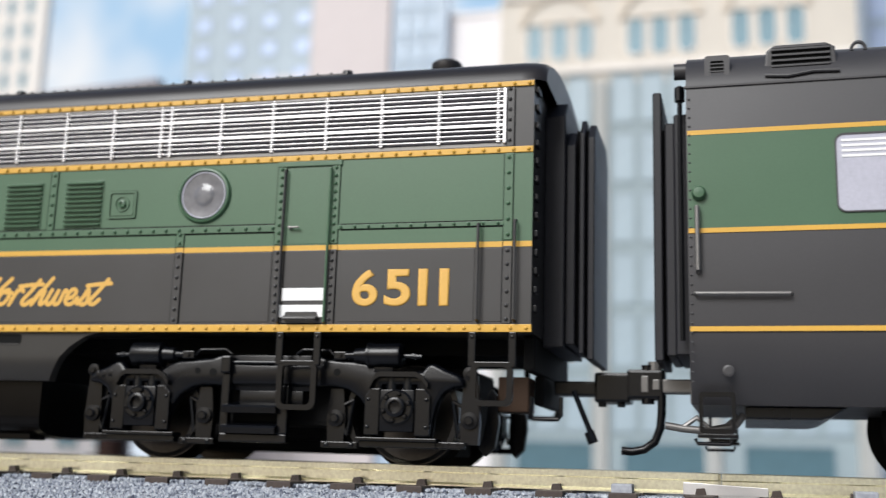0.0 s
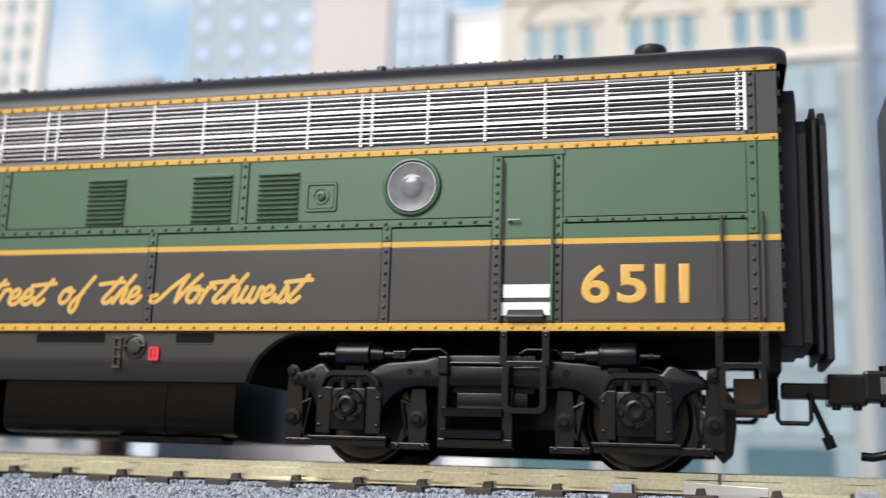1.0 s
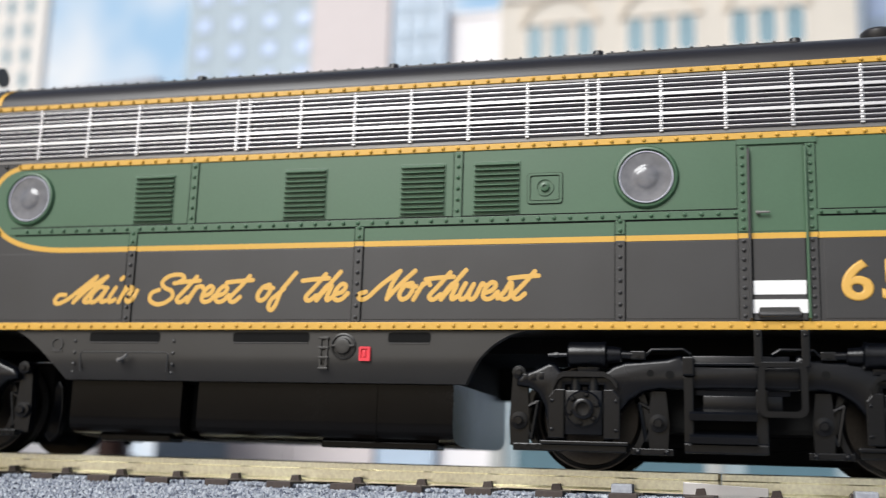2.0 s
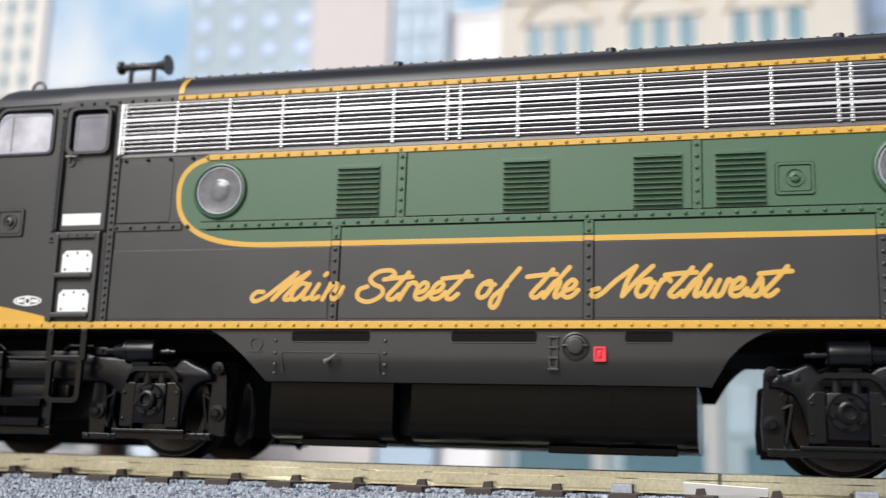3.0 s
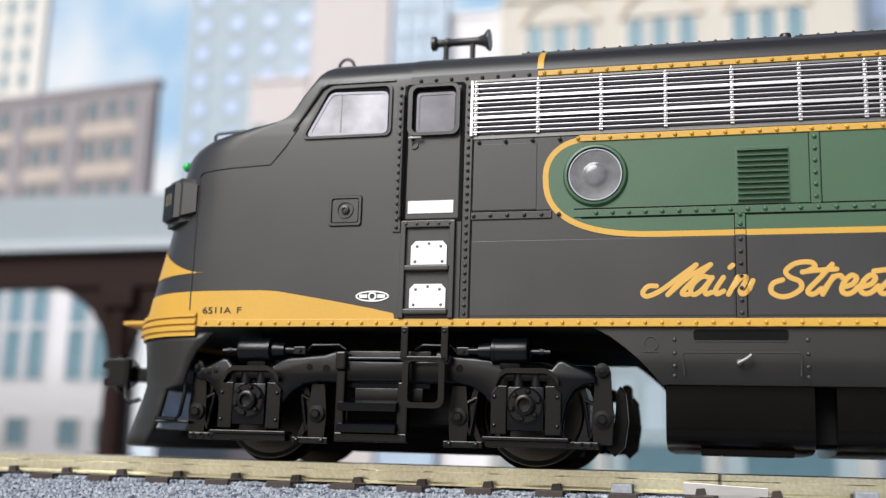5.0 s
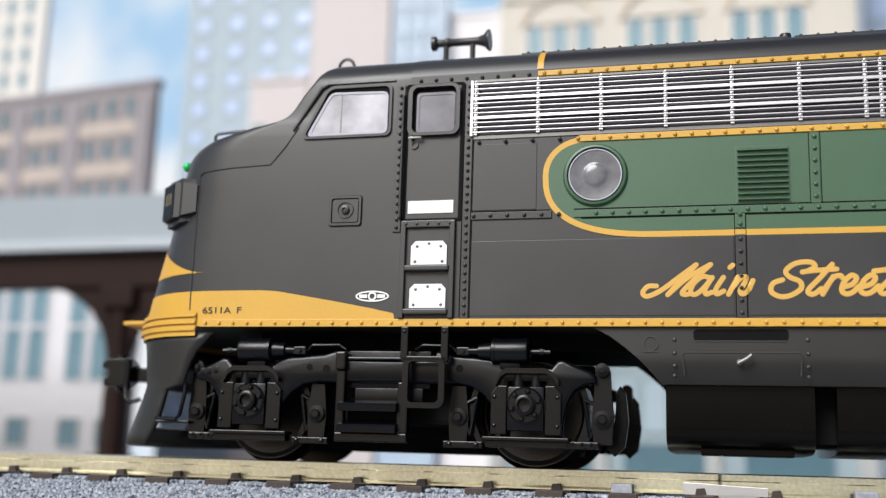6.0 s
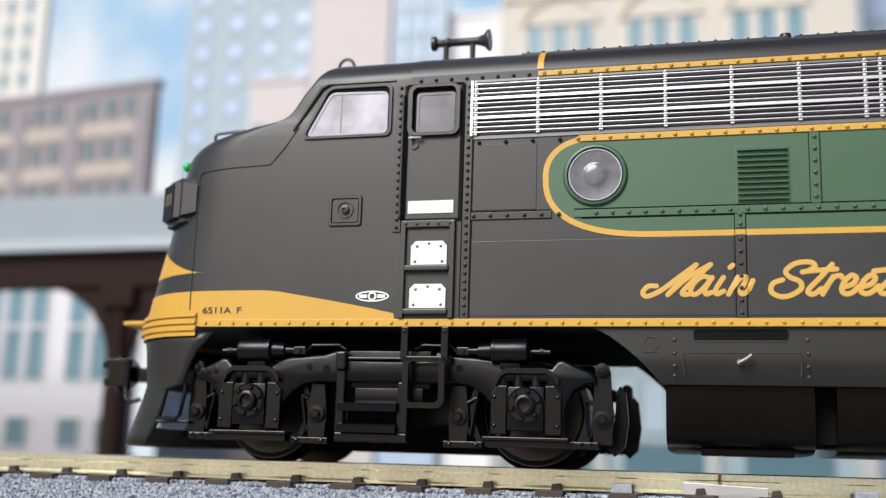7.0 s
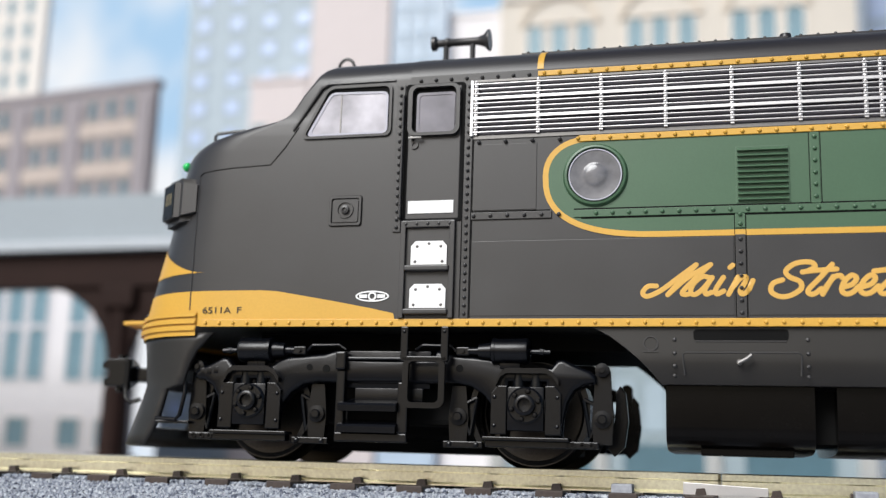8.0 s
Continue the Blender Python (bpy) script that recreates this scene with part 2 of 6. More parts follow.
def stones_material():
    m = bpy.data.materials.new("ballast_grains")
    m.use_nodes = True
    nt = m.node_tree
    g = nt.nodes.new("ShaderNodeNewGeometry")
    r = nt.nodes.new("ShaderNodeValToRGB")
    r.color_ramp.elements[0].position, r.color_ramp.elements[0].color = 0.0, (0.05, 0.06, 0.10, 1)
    r.color_ramp.elements[1].position, r.color_ramp.elements[1].color = 1.0, (0.50, 0.53, 0.57, 1)
    e = r.color_ramp.elements.new(0.25)
    e.color = (0.24, 0.265, 0.315, 1)
    nt.links.new(g.outputs["Random Per Island"], r.inputs[0])
    nt.links.new(r.outputs[0], nt.nodes["Principled BSDF"].inputs["Base Color"])
    nt.nodes["Principled BSDF"].inputs["Roughness"].default_value = 0.6
    return m


STONES = stones_material()
ground()
build_track()
build_roadbed()

# ---- the street behind the track ----
CREAM = material("cream_stone", (0.66, 0.615, 0.55), 0.8, grain=400, vary=0.06, stain=25)
PALE = material("pale_limestone", (0.84, 0.80, 0.76), 0.8, grain=400, vary=0.06, stain=25)
PINK = material("pinkish_stone", (0.66, 0.60, 0.60), 0.8, grain=400, vary=0.06, stain=25)
TOWER = material("blue_grey_cladding", (0.42, 0.50, 0.56), 0.7, grain=400, vary=0.08, stain=25)
BLUE_GLASS = material("blue_curtain_wall", (0.46, 0.57, 0.70), 0.35, grain=300, vary=0.1, stain=30)
TEAL = material("teal_window_glass", (0.19, 0.31, 0.37), 0.3, grain=200, vary=0.15, stain=30)
DEEPGLASS = material("deep_blue_window_glass", (0.11, 0.19, 0.24), 0.3, grain=200, vary=0.15, stain=30)
LIT = material("sky_blue_window", (0.50, 0.62, 0.86), 0.3, vary=0.08)
BROWNSTONE = material("grey_brown_masonry", (0.30, 0.275, 0.295), 0.8, grain=400, vary=0.1, stain=25)
BAND = material("tan_masonry", (0.50, 0.43, 0.39), 0.8, grain=400, vary=0.1, stain=25)
WHITEWALL = material("white_stucco", (0.80, 0.78, 0.80), 0.7, grain=400, vary=0.04, stain=25)
SLATE = material("grey_canopy_roof", (0.32, 0.365, 0.40), 0.6, grain=500, vary=0.08, stain=25)
HAZE = material("blue_grey_cladding_panel", (0.30, 0.375, 0.41), 0.5, grain=300, vary=0.08, stain=30)
GREYSTONE = material("mid_grey_stone", (0.42, 0.43, 0.42), 0.8, grain=300, vary=0.08, stain=30)
SHOPGLASS = material("dark_teal_shop_glass", (0.09, 0.17, 0.21), 0.3, grain=200, vary=0.15, stain=30)
GUTTER = material("pale_grey_gutter", (0.46, 0.50, 0.54), 0.6, vary=0.08)
SOFTTAN = material("soft_tan_stone", (0.66, 0.59, 0.50), 0.8, grain=300, vary=0.08, stain=30)
DULLGLASS = material("dull_blue_glass", (0.36, 0.45, 0.51), 0.35, grain=300, vary=0.1, stain=30)
# Brown iron, its colour darkened to carry the shade under the canopy.
SHADED_IRON = material("shade_darkened_brown_iron", (0.022, 0.011, 0.009), 0.6, grain=900, vary=0.3, stain=40, spec=0.12)


def block(name, label, x0, x1, y0, depth, z1, mat, z0=-7.0):
    b = thing(name, label, "building", at=((x0 + x1) / 2, y0 + depth / 2, 0), group="street buildings")
    w = (x1 - x0) / 2
    bm = bmesh.new()
    box(bm, -w, w, -depth / 2, depth / 2, z0, z1, 0.6)
    part("wall", bm, mat, b)
    bm = bmesh.new()
    box(bm, -w - 1, w + 1, -depth / 2 - 1, depth / 2 + 1, z1 - 2.5, z1 + 0.5, 0.4)
    part("cornice", bm, mat, b)
    return b, (x0 + x1) / 2, -depth / 2


def windows(b, cx, front, xs, zs, w, h, glass, trim, arched=False):
    """Rows of windows: a raised surround with the pane set in it."""
    first = pane0 = None
    for z in zs:
        for x in xs:
            if first is None:
                out = rounded(-w / 2 - 0.7, w / 2 + 0.7, -h / 2 - 0.7, h / 2 + 0.7, w / 2 if arched else 0.3)
                inn = rounded(-w / 2, w / 2, -h / 2, h / 2, w / 2 - 0.05 if arched else 0.2)
                bm = bmesh.new()
                ring_prism(bm, out, inn, -0.9, 0.3)
                first = part("window", bm, trim, b, at=(x - cx, front, z))
                bm = bmesh.new()
                prism(bm, inn, -0.25, 0.3)
                pane0 = part("pane", bm, glass, first)
            else:
                again("pane", pane0, again("window", first, b, (x - cx, front, z)), (0, 0, 0))


def street():
    # far tower and sky-blue tower at both ends
    b, cx, f = block("office_tower", "pale tower with narrow blue window strips", -540, -430, 434, 6, 330, PALE)
    windows(b, cx, f, [-470, -456, -442], [150 + 17 * k for k in range(10)], 6, 12, TEAL, PALE)
    b, cx, f = block("office_tower", "light blue glass tower at the street end", 66, 190, 434, 60, 330, BLUE_GLASS)
    windows(b, cx, f, [72 + 14 * k for k in range(8)], [20 + 20 * k for k in range(15)], 10, 15, LIT, BLUE_GLASS)
    # tall blue-grey tower with bright windows
    b, cx, f = block("office_tower", "tall blue-grey tower with square bright windows", -309, -224, 404, 60, 330, TOWER)
    windows(b, cx, f, [-298, -277, -256.3, -235.8], [247.3 - 17 * k for k in range(14)] + [264.3, 281.3, 298.3], 8.4, 8, LIT, TOWER)
    # pinkish stepped building
    b, cx, f = block("stepped_building", "pinkish stone building with a lower wing", -222, -177, 384, 6, 330, PINK)
    windows(b, cx, f, [-210, -189], [160 + 22 * k for k in range(2)], 8, 12, TEAL, PINK)
    b, cx, f = block("stepped_building", "low pale wing of the stepped stone building", -256, -222.5, 384, 40, 204, PINK)
    windows(b, cx, f, [-249, -231], [40 + 22 * k for k in range(7)], 8, 12, TEAL, PALE)
    b, cx, f = block("glass_building", "slab of blue curtain wall between stone fronts", -176.8, -146.5, 387, 6, 330, BLUE_GLASS)
    windows(b, cx, f, [-170, -162, -154], [20 + 15 * k for k in range(20)], 5, 11, BLUE_GLASS, TOWER)
    b, cx, f = block("stucco_building", "narrow white stucco building", -149.5, -117.5, 394, 50, 237, WHITEWALL)
    windows(b, cx, f, [-141, -127], [20 + 20 * k for k in range(8)], 7, 11, TEAL, WHITEWALL)
    # ornate cream building
    b, cx, f = block("ornate_building", "cream stone building with arched windows and a glazed shopfront", -117, 56, 384, 60, 300, CREAM)
    tall = [-98.4, -85.9, -73, -47.6, -35.7, -22.8, 2.7, 15.1, 28.1]
    windows(b, cx, f, tall, [212.5, 255], 8.2, 20, TEAL, PALE, arched=True)
    for z in (196, 238):
        bm = bmesh.new()
        box(bm, -86, 86, f - 2.2, f, z - 1.6, z + 1.6, 0.4)
        part("string_course", bm, PALE, b, at=(0, 0, 0))
    for x in (-85.9, -35.7, 15.1):
        bm = bmesh.new()
        ring_prism(bm, [(20.5 * math.cos(a * math.pi / 24), 222 + 17 * math.sin(a * math.pi / 24)) for a in range(25)] + [(0, 222)],
                   [(17.5 * math.cos(a * math.pi / 24), 222 + 14 * math.sin(a * math.pi / 24)) for a in range(25)] + [(0, 222.1)], f - 1.6, f)
        part("arch_moulding", bm, SOFTTAN, b, at=(x - cx, 0, 0))
    for x0, x1 in ((-110, -69), (-61, -18), (-10, 48)):
        bm = bmesh.new()
        box(bm, x0, x1, f - 0.8, f, -7, 188, 0.2)
        part("glazed_bay", bm, HAZE, b, "pale blue-grey glazed bay", at=(-cx, 0, 0))
    windows(b, cx, f - 0.9, [-104, -90, -76, -54, -40, -26, -2, 12, 26, 40], [30 + 30 * k for k in range(6)], 10.5, 24, DULLGLASS, HAZE)
    for x in (-114, -65, -14, 52):
        bm = bmesh.new()
        box(bm, -3.5, 3.5, f - 3, f, -7, 190, 0.6)
        part("pilaster", bm, GREYSTONE, b, at=(x - cx, 0, 0))
    windows(b, cx, f - 0.9, [-85, -35, 19], [2.0], 38, 21, SHOPGLASS, HAZE)
    # grey-brown building at the near end of the street
    b, cx, f = block("masonry_building", "grey-brown masonry building with tan window bands", -422, -259, 305, 4, 172, BROWNSTONE)
    b.rotation_euler[2] = radians(-7)
    for z in (150.5, 130.5, 110.5):
        bm = bmesh.new()
        box(bm, -79, 79, f - 0.8, f, z - 3.6, z + 3.6, 0.3)
        part("window_band", bm, BAND, b)
    for x in (-338.5, -305, -264.5):
        bm = bmesh.new()
        box(bm, -4, 4, f - 1.2, f, -7, 164, 0.3)
        part("pier", bm, BROWNSTONE, b, at=(x - cx, 0, 0))
    windows(b, cx, f, [-349, -327, -316, -294.5, -283.5, -272.5], [160.5, 140, 120.5], 4.8, 9.4, DEEPGLASS, BAND)
    # white front with tall windows behind the platform
    b, cx, f = block("white_building", "white building with tall dark multi-pane windows", -460, -258, 304 - 25, 4, 95, WHITEWALL)
    for x in (-354, -310, -266):
        windows(b, cx, f, [x - 12, x, x + 12], [42.5, 66.5], 8.5, 22, TEAL, WHITEWALL)
        windows(b, cx, f, [x - 12, x + 6], [9], 10, 12, TEAL, PALE)


def canopy():
    """Station platform canopy: sheet roof on a beam with arched brackets and columns."""
    c = thing("platform_canopy", "grey-roofed platform canopy on arched brown iron columns", "canopy", at=(-240, 183.5, 0))
    bm = bmesh.new()
    prism(bm, [(-160, 70.5), (62, 70.5), (60, 86), (-160, 87.5)], -2, 9, 0.3)
    part("roof", bm, SLATE, c)
    bm = bmesh.new()
    box(bm, -160, 63, -4, 11, 67, 70.4, 0.3)
    part("fascia", bm, GUTTER, c, "pale grey gutter board")
    bm = bmesh.new()
    box(bm, -160, 62, 0, 6, 55, 66.9, 0.3)
    part("beam", bm, SHADED_IRON, c)
    for x in (-112, 41.5):
        bm = bmesh.new()
        cyl(bm, (x, 3, -7), (x, 3, 50), 4.6, 3.8, 14)
        box(bm, x - 6, x + 6, -2, 8, 48, 55, 0.5)
        box(bm, x - 6, x + 6, -3, 9, -7, 0, 0.5)
        part("column", bm, SHADED_IRON, c)
        for s in (-1, 1):
            bm = bmesh.new()
            arc = [(x + s * (34 - 30 * math.cos(radians(a))), 30 + 26 * math.sin(radians(a))) for a in range(0, 91, 9)]
            prism(bm, arc + [(x + s * 4, 56)], 1.5, 4.5)
            part("bracket", bm, SHADED_IRON, c)


street()
canopy()
# ---- the locomotive ----
SHIFT = [(0.0, -122.42), (0.5, -109.25), (1.0, -96.44), (1.5, -83.28), (3.0, -44.27), (3.5, -31.19), (4.0, -18.32), (4.5, -5.58), (4.6, -3.65), (4.7, -1.83),
         (4.8, -0.6), (4.9, 0.0), (8.0, 0.0)]
# the locomotive sits slightly askew on its track
SKEW, DIP = 0.828, 0.171


def shift_at(t):
    for (a, x), (b, y) in zip(SHIFT, SHIFT[1:]):
        if t <= b:
            return x + (y - x) * (t - a) / (b - a)
    return 0.0


TIMES = [round(0.2 * k, 2) for k in range(23)] + [4.5, 4.6, 4.7, 4.8, 4.9, 5.2, 8.0]
HALF, EAVE, CROWN, TAIL = 16.5, 43.35, 5.2, 100.2
loco = thing("diesel_locomotive", "black and green streamlined diesel locomotive model with yellow stripes", "locomotive")


def lerp(tab, z):
    for (a, x), (b, y) in zip(tab, tab[1:]):
        if z <= b:
            return x + (y - x) * (z - a) / (b - a)
    return tab[-1][1]


TIP = [(1.2, -75.2), (8, -72.6), (11, -72.9), (14.7, -73.5), (19, -72.5), (27, -70.2), (33, -69.0), (35.4, -68.6), (36.6, -67.8), (37.4, -66.4), (38, -64.3), (38.5, -61.2),
       (38.7, -58.0), (38.95, -54.6), (39.4, -52.4), (40.4, -51.6), (42, -50.9), (43.6, -49.9), (45, -49.3), (46.5, -47.9), (48, -46.8), (49.1, -45.2)]
START = [(1, -58), (33, -58), (36, -57), (37.4, -55.5), (38.3, -53), (39.2, -51.2), (40, -50.2), (42, -48.8), (43.6, -47.4), (49.1, -44.4)]


def plan(z, grow=0.0, n=18, from_x=None):
    """Half of the nose's outline at height z, from the near side to the tip."""
    hw = HALF if z <= EAVE else HALF * math.sqrt(max(0.0, 1 - ((z - EAVE) / (CROWN + 0.02)) ** 2))
    xs = lerp(START, z)
    a = xs - lerp(TIP, z)
    e = 2 / 2.3
    p0 = 0.0 if from_x is None else math.asin(min(1.0, max(0.0, (xs - from_x) / a) ** (1 / e)))
    out = []
    for k in range(n + 1):
        p = p0 + (math.pi / 2 - p0) * k / n
        out.append((xs - (a + grow) * math.sin(p) ** e, -(hw + grow) * max(0.0, math.cos(p)) ** e))
    return out


def nose_skin(bm, zs, grow, cut=None, lo=None):
    """A shell that follows the nose between heights; lo and cut give limits by the share of the way to the tip."""
    rows = []
    for z in zs:
        half = plan(z, grow, from_x=cut(z) if cut else None)
        rows.append([(x, y, z) for x, y in half] + [(x, -y, z) for x, y in half[-2::-1]])
    vs = [[bm.verts.new(p) for p in r] for r in rows]
    for a, b in zip(vs, vs[1:]):
        for i in range(len(a) - 1):
            bm.faces.new((a[i], a[i + 1], b[i + 1], b[i]))
    return vs


def shell():
    # nose and cab front
    bm = bmesh.new()
    zs = [14.7 + (33 - 14.7) * k / 8 for k in range(9)] + [34.5, 35.4, 36, 36.6, 37.0, 37.4, 37.7, 38.0, 38.25, 38.5, 38.7, 38.9, 39.1, 39.3, 39.6, 39.8, 40.2, 40.6, 41.3, 42, 43, 43.6, 44.4, 45.3, 46.2, 47, 47.7, 48.2, 48.4]
    rows = []
    for z in zs:
        half = plan(z)
        hw = -half[0][1]
        r = [(-36.2, -hw, z)] + [(x, y, z) for x, y in half]
        rows.append(r + [(x, -y, zz) for x, y, zz in r[-2::-1]])
    vs = [[bm.verts.new(p) for p in r] for r in rows]
    for a, b in zip(vs, vs[1:]):
        for i in range(len(a) - 1):
            bm.faces.new((a[i], a[i + 1], b[i + 1], b[i]))
    bm.faces.new(vs[-1])
    bm.faces.new(vs[0])
    part("cab_shell", bm, BLACK, loco, "black rounded nose and cab", smooth=True)
    # car body behind the cab, with its roof
    bm = bmesh.new()
    box(bm, -36.2, TAIL, -HALF, HALF, 14.7, EAVE)
    part("body", bm, BLACK, loco)
    arc = []
    for k in range(25):
        t = math.pi * k / 24
        arc.append((-HALF * math.cos(t), EAVE + CROWN * math.sin(t) ** 0.95))
    ahead = [(-36.2, 1.0), (-21.3, 1.0)]
    behind = [(-21.3, 1.0), (98.6, 1.0), (99.8, 0.985), (100.8, 0.95), (101.4, 0.88)]
    for name, stations, mat in (("cab_roof", ahead, BLACK), ("roof", behind, ROOF)):
        bm = bmesh.new()
        vs = [[bm.verts.new((x, y * (0.4 + 0.6 * s), EAVE + (z - EAVE) * s)) for y, z in arc] for x, s in stations]
        for a, b in zip(vs, vs[1:]):
            for i in range(len(a) - 1):
                bm.faces.new((a[i], a[i + 1], b[i + 1], b[i]))
        if name == "roof":
            bm.faces.new(vs[-1])
        part(name, bm, mat, loco, smooth=True)


shell()


def stripes():
    for s in (-1, 1):
        y0, y1 = sorted((s * (HALF - 0.05), s * (HALF + 0.22)))
        for name, x0, x1, z0, z1 in (("eave_stripe", -21.5, TAIL, 42.52, 43.12), ("belt_stripe", -16.9, TAIL, 34.75, 35.45), ("sill_stripe", -60.3, TAIL + 0.1, 14.6, 15.45)):
            bm = bmesh.new()
            box(bm, x0, x1, y0, y1, z0, z1, 0.06)
            part(name, bm, YELLOW, loco, "riveted yellow batten")
        # green panel with a rounded front, and the thin stripe round it
        f = [(TAIL, 24.65), (TAIL, 34.75), (-16.0, 34.75)]
        front = [(-15.6 - 4.6 * math.sin(radians(t)) ** 0.9, 31.0 + 3.75 * math.cos(radians(t)) ** 0.9) for t in range(8, 90, 8)]
        front += [(-8.0 - 12.2 * math.cos(radians(t)) ** 0.77, 31.0 - 6.35 * math.sin(radians(t)) ** 0.77) for t in range(0, 91, 6)]
        bm = bmesh.new()
        y0, y1 = sorted((s * (HALF - 0.05), s * (HALF + 0.06)))
        prism(bm, f + front, y0, y1)
        part("green_panel", bm, GREEN, loco, "green band with a rounded front end")
        inner = [(-15.6, 34.75)] + front + [(TAIL, 24.65)]
        outer = []
        for i, (x, z) in enumerate(inner):
            a, b = inner[max(0, i - 1)], inner[min(len(inner) - 1, i + 1)]
            d = Vector((b[0] - a[0], b[1] - a[1])).normalized()
            outer.append((x + d.y * 0.62, z - d.x * 0.62))
        bm = bmesh.new()
        y0, y1 = sorted((s * (HALF - 0.05), s * (HALF + 0.07)))
        prism(bm, [(x, z) for x, z in outer] + inner[::-1], y0, y1)
        part("curved_stripe", bm, YELLOW, loco, "thin yellow stripe curving round the green band")


stripes()


def skirts():
    for s in (-1, 1):
        pts = [(-15.5, 14.65), (-13.8, 13.8), (-11.9, 12.4), (-10.3, 11.0), (-9.2, 9.8), (-8.4, 8.8), (40.9, 8.8), (41.6, 10), (42.6, 11.6), (44, 13), (45.8, 14.1), (48, 14.65)]
        ends = sorted(pts[:6], key=lambda p: p[1]), sorted(pts[6:], key=lambda p: p[1])
        bm = bmesh.new()
        rows = []
        for k in range(13):
            z = 8.8 + 5.85 * k / 12
            tuck = 0.9 * max(0.0, (11.6 - z) / 2.8) ** 1.8
            x0, x1 = lerp([(q, p) for p, q in ends[0]], z), lerp([(q, p) for p, q in ends[1]], z)
            rows.append([(x0, s * (16.2 - tuck), z), (x1, s * (16.2 - tuck), z), (x1, s * (14.9 - tuck), z), (x0, s * (14.9 - tuck), z)])
        vs = [[bm.verts.new(p) for p in r] for r in rows]
        for p, q in zip(vs, vs[1:]):
            for i in range(4):
                bm.faces.new((p[i], p[(i + 1) % 4], q[(i + 1) % 4], q[i]))
        bm.faces.new(vs[0])
        bm.faces.new(vs[-1])
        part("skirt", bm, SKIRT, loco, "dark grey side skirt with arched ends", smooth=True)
    bm = bmesh.new()
    box(bm, -56, 98, -9, 9, 12.8, 14.8)
    part("underframe", bm, DARK, loco)
    # Added near-black filler that makes the gap between the tanks dark.
    bm = bmesh.new()
    box(bm, 5.0, 10.0, -11.5, 11.5, 3.2, 9.2)
    part("tank_gap_filler", bm, DARK, loco)
    for x0, x1 in ((-8.0, 6.6), (8.7, 39.4)):
        bm = bmesh.new()
        arc = [(math.copysign(14.4 * abs(math.cos(radians(a))) ** 0.36, math.cos(radians(a))), 4.6 - 2.5 * math.sin(radians(a)) ** 0.55) for a in range(0, 181, 10)]
        pts = [(14.4, 9)] + arc + [(-14.4, 9)]
        a = [bm.verts.new((x0, y, z)) for y, z in pts]
        b = [bm.verts.new((x1, y, z)) for y, z in pts]
        bm.faces.new(a)
        bm.faces.new(b[::-1])
        for i in range(len(pts)):
            j = (i + 1) % len(pts)
            bm.faces.new((a[i], a[j], b[j], b[i]))
        part("fuel_tank", bm, TANK, loco, "glossy black fuel tank", smooth=True)


skirts()


def casting(bm, pts, s, out, back, soft):
    """An outline in x and z with a flat back and a softly rounded outer edge, like a cast frame."""
    n, rings = len(pts), []
    turn = sum(a[0] * b[1] - b[0] * a[1] for a, b in zip(pts, pts[1:] + pts[:1]))
    for inset, y in ((0.0, back), (0.0, out - soft), (soft * 0.13, out - soft * 0.5), (soft * 0.5, out - soft * 0.13), (soft, out)):
        ring = []
        for i, (x, z) in enumerate(pts):
            a, b = Vector(pts[i - 1]), Vector(pts[(i + 1) % n])
            c = Vector((x, z))
            d0, d1 = (c - a).normalized(), (b - c).normalized()
            m = Vector((-(d0.y + d1.y), d0.x + d1.x))
            m = m.normalized() if m.length > 1e-4 else Vector((-d0.y, d0.x))
            m *= math.copysign(min(1.3, 1 / max(0.6, m.dot(Vector((-d0.y, d0.x))))), turn)
            q = c + m * inset
            ring.append(bm.verts.new((q.x, s * y, q.y)))
        rings.append(ring)
    for p, q in zip(rings, rings[1:]):
        for i in range(n):
            bm.faces.new((p[i], p[(i + 1) % n], q[(i + 1) % n], q[i]))
    bm.faces.new(rings[0])
    bm.faces.new(rings[-1])
    return bm


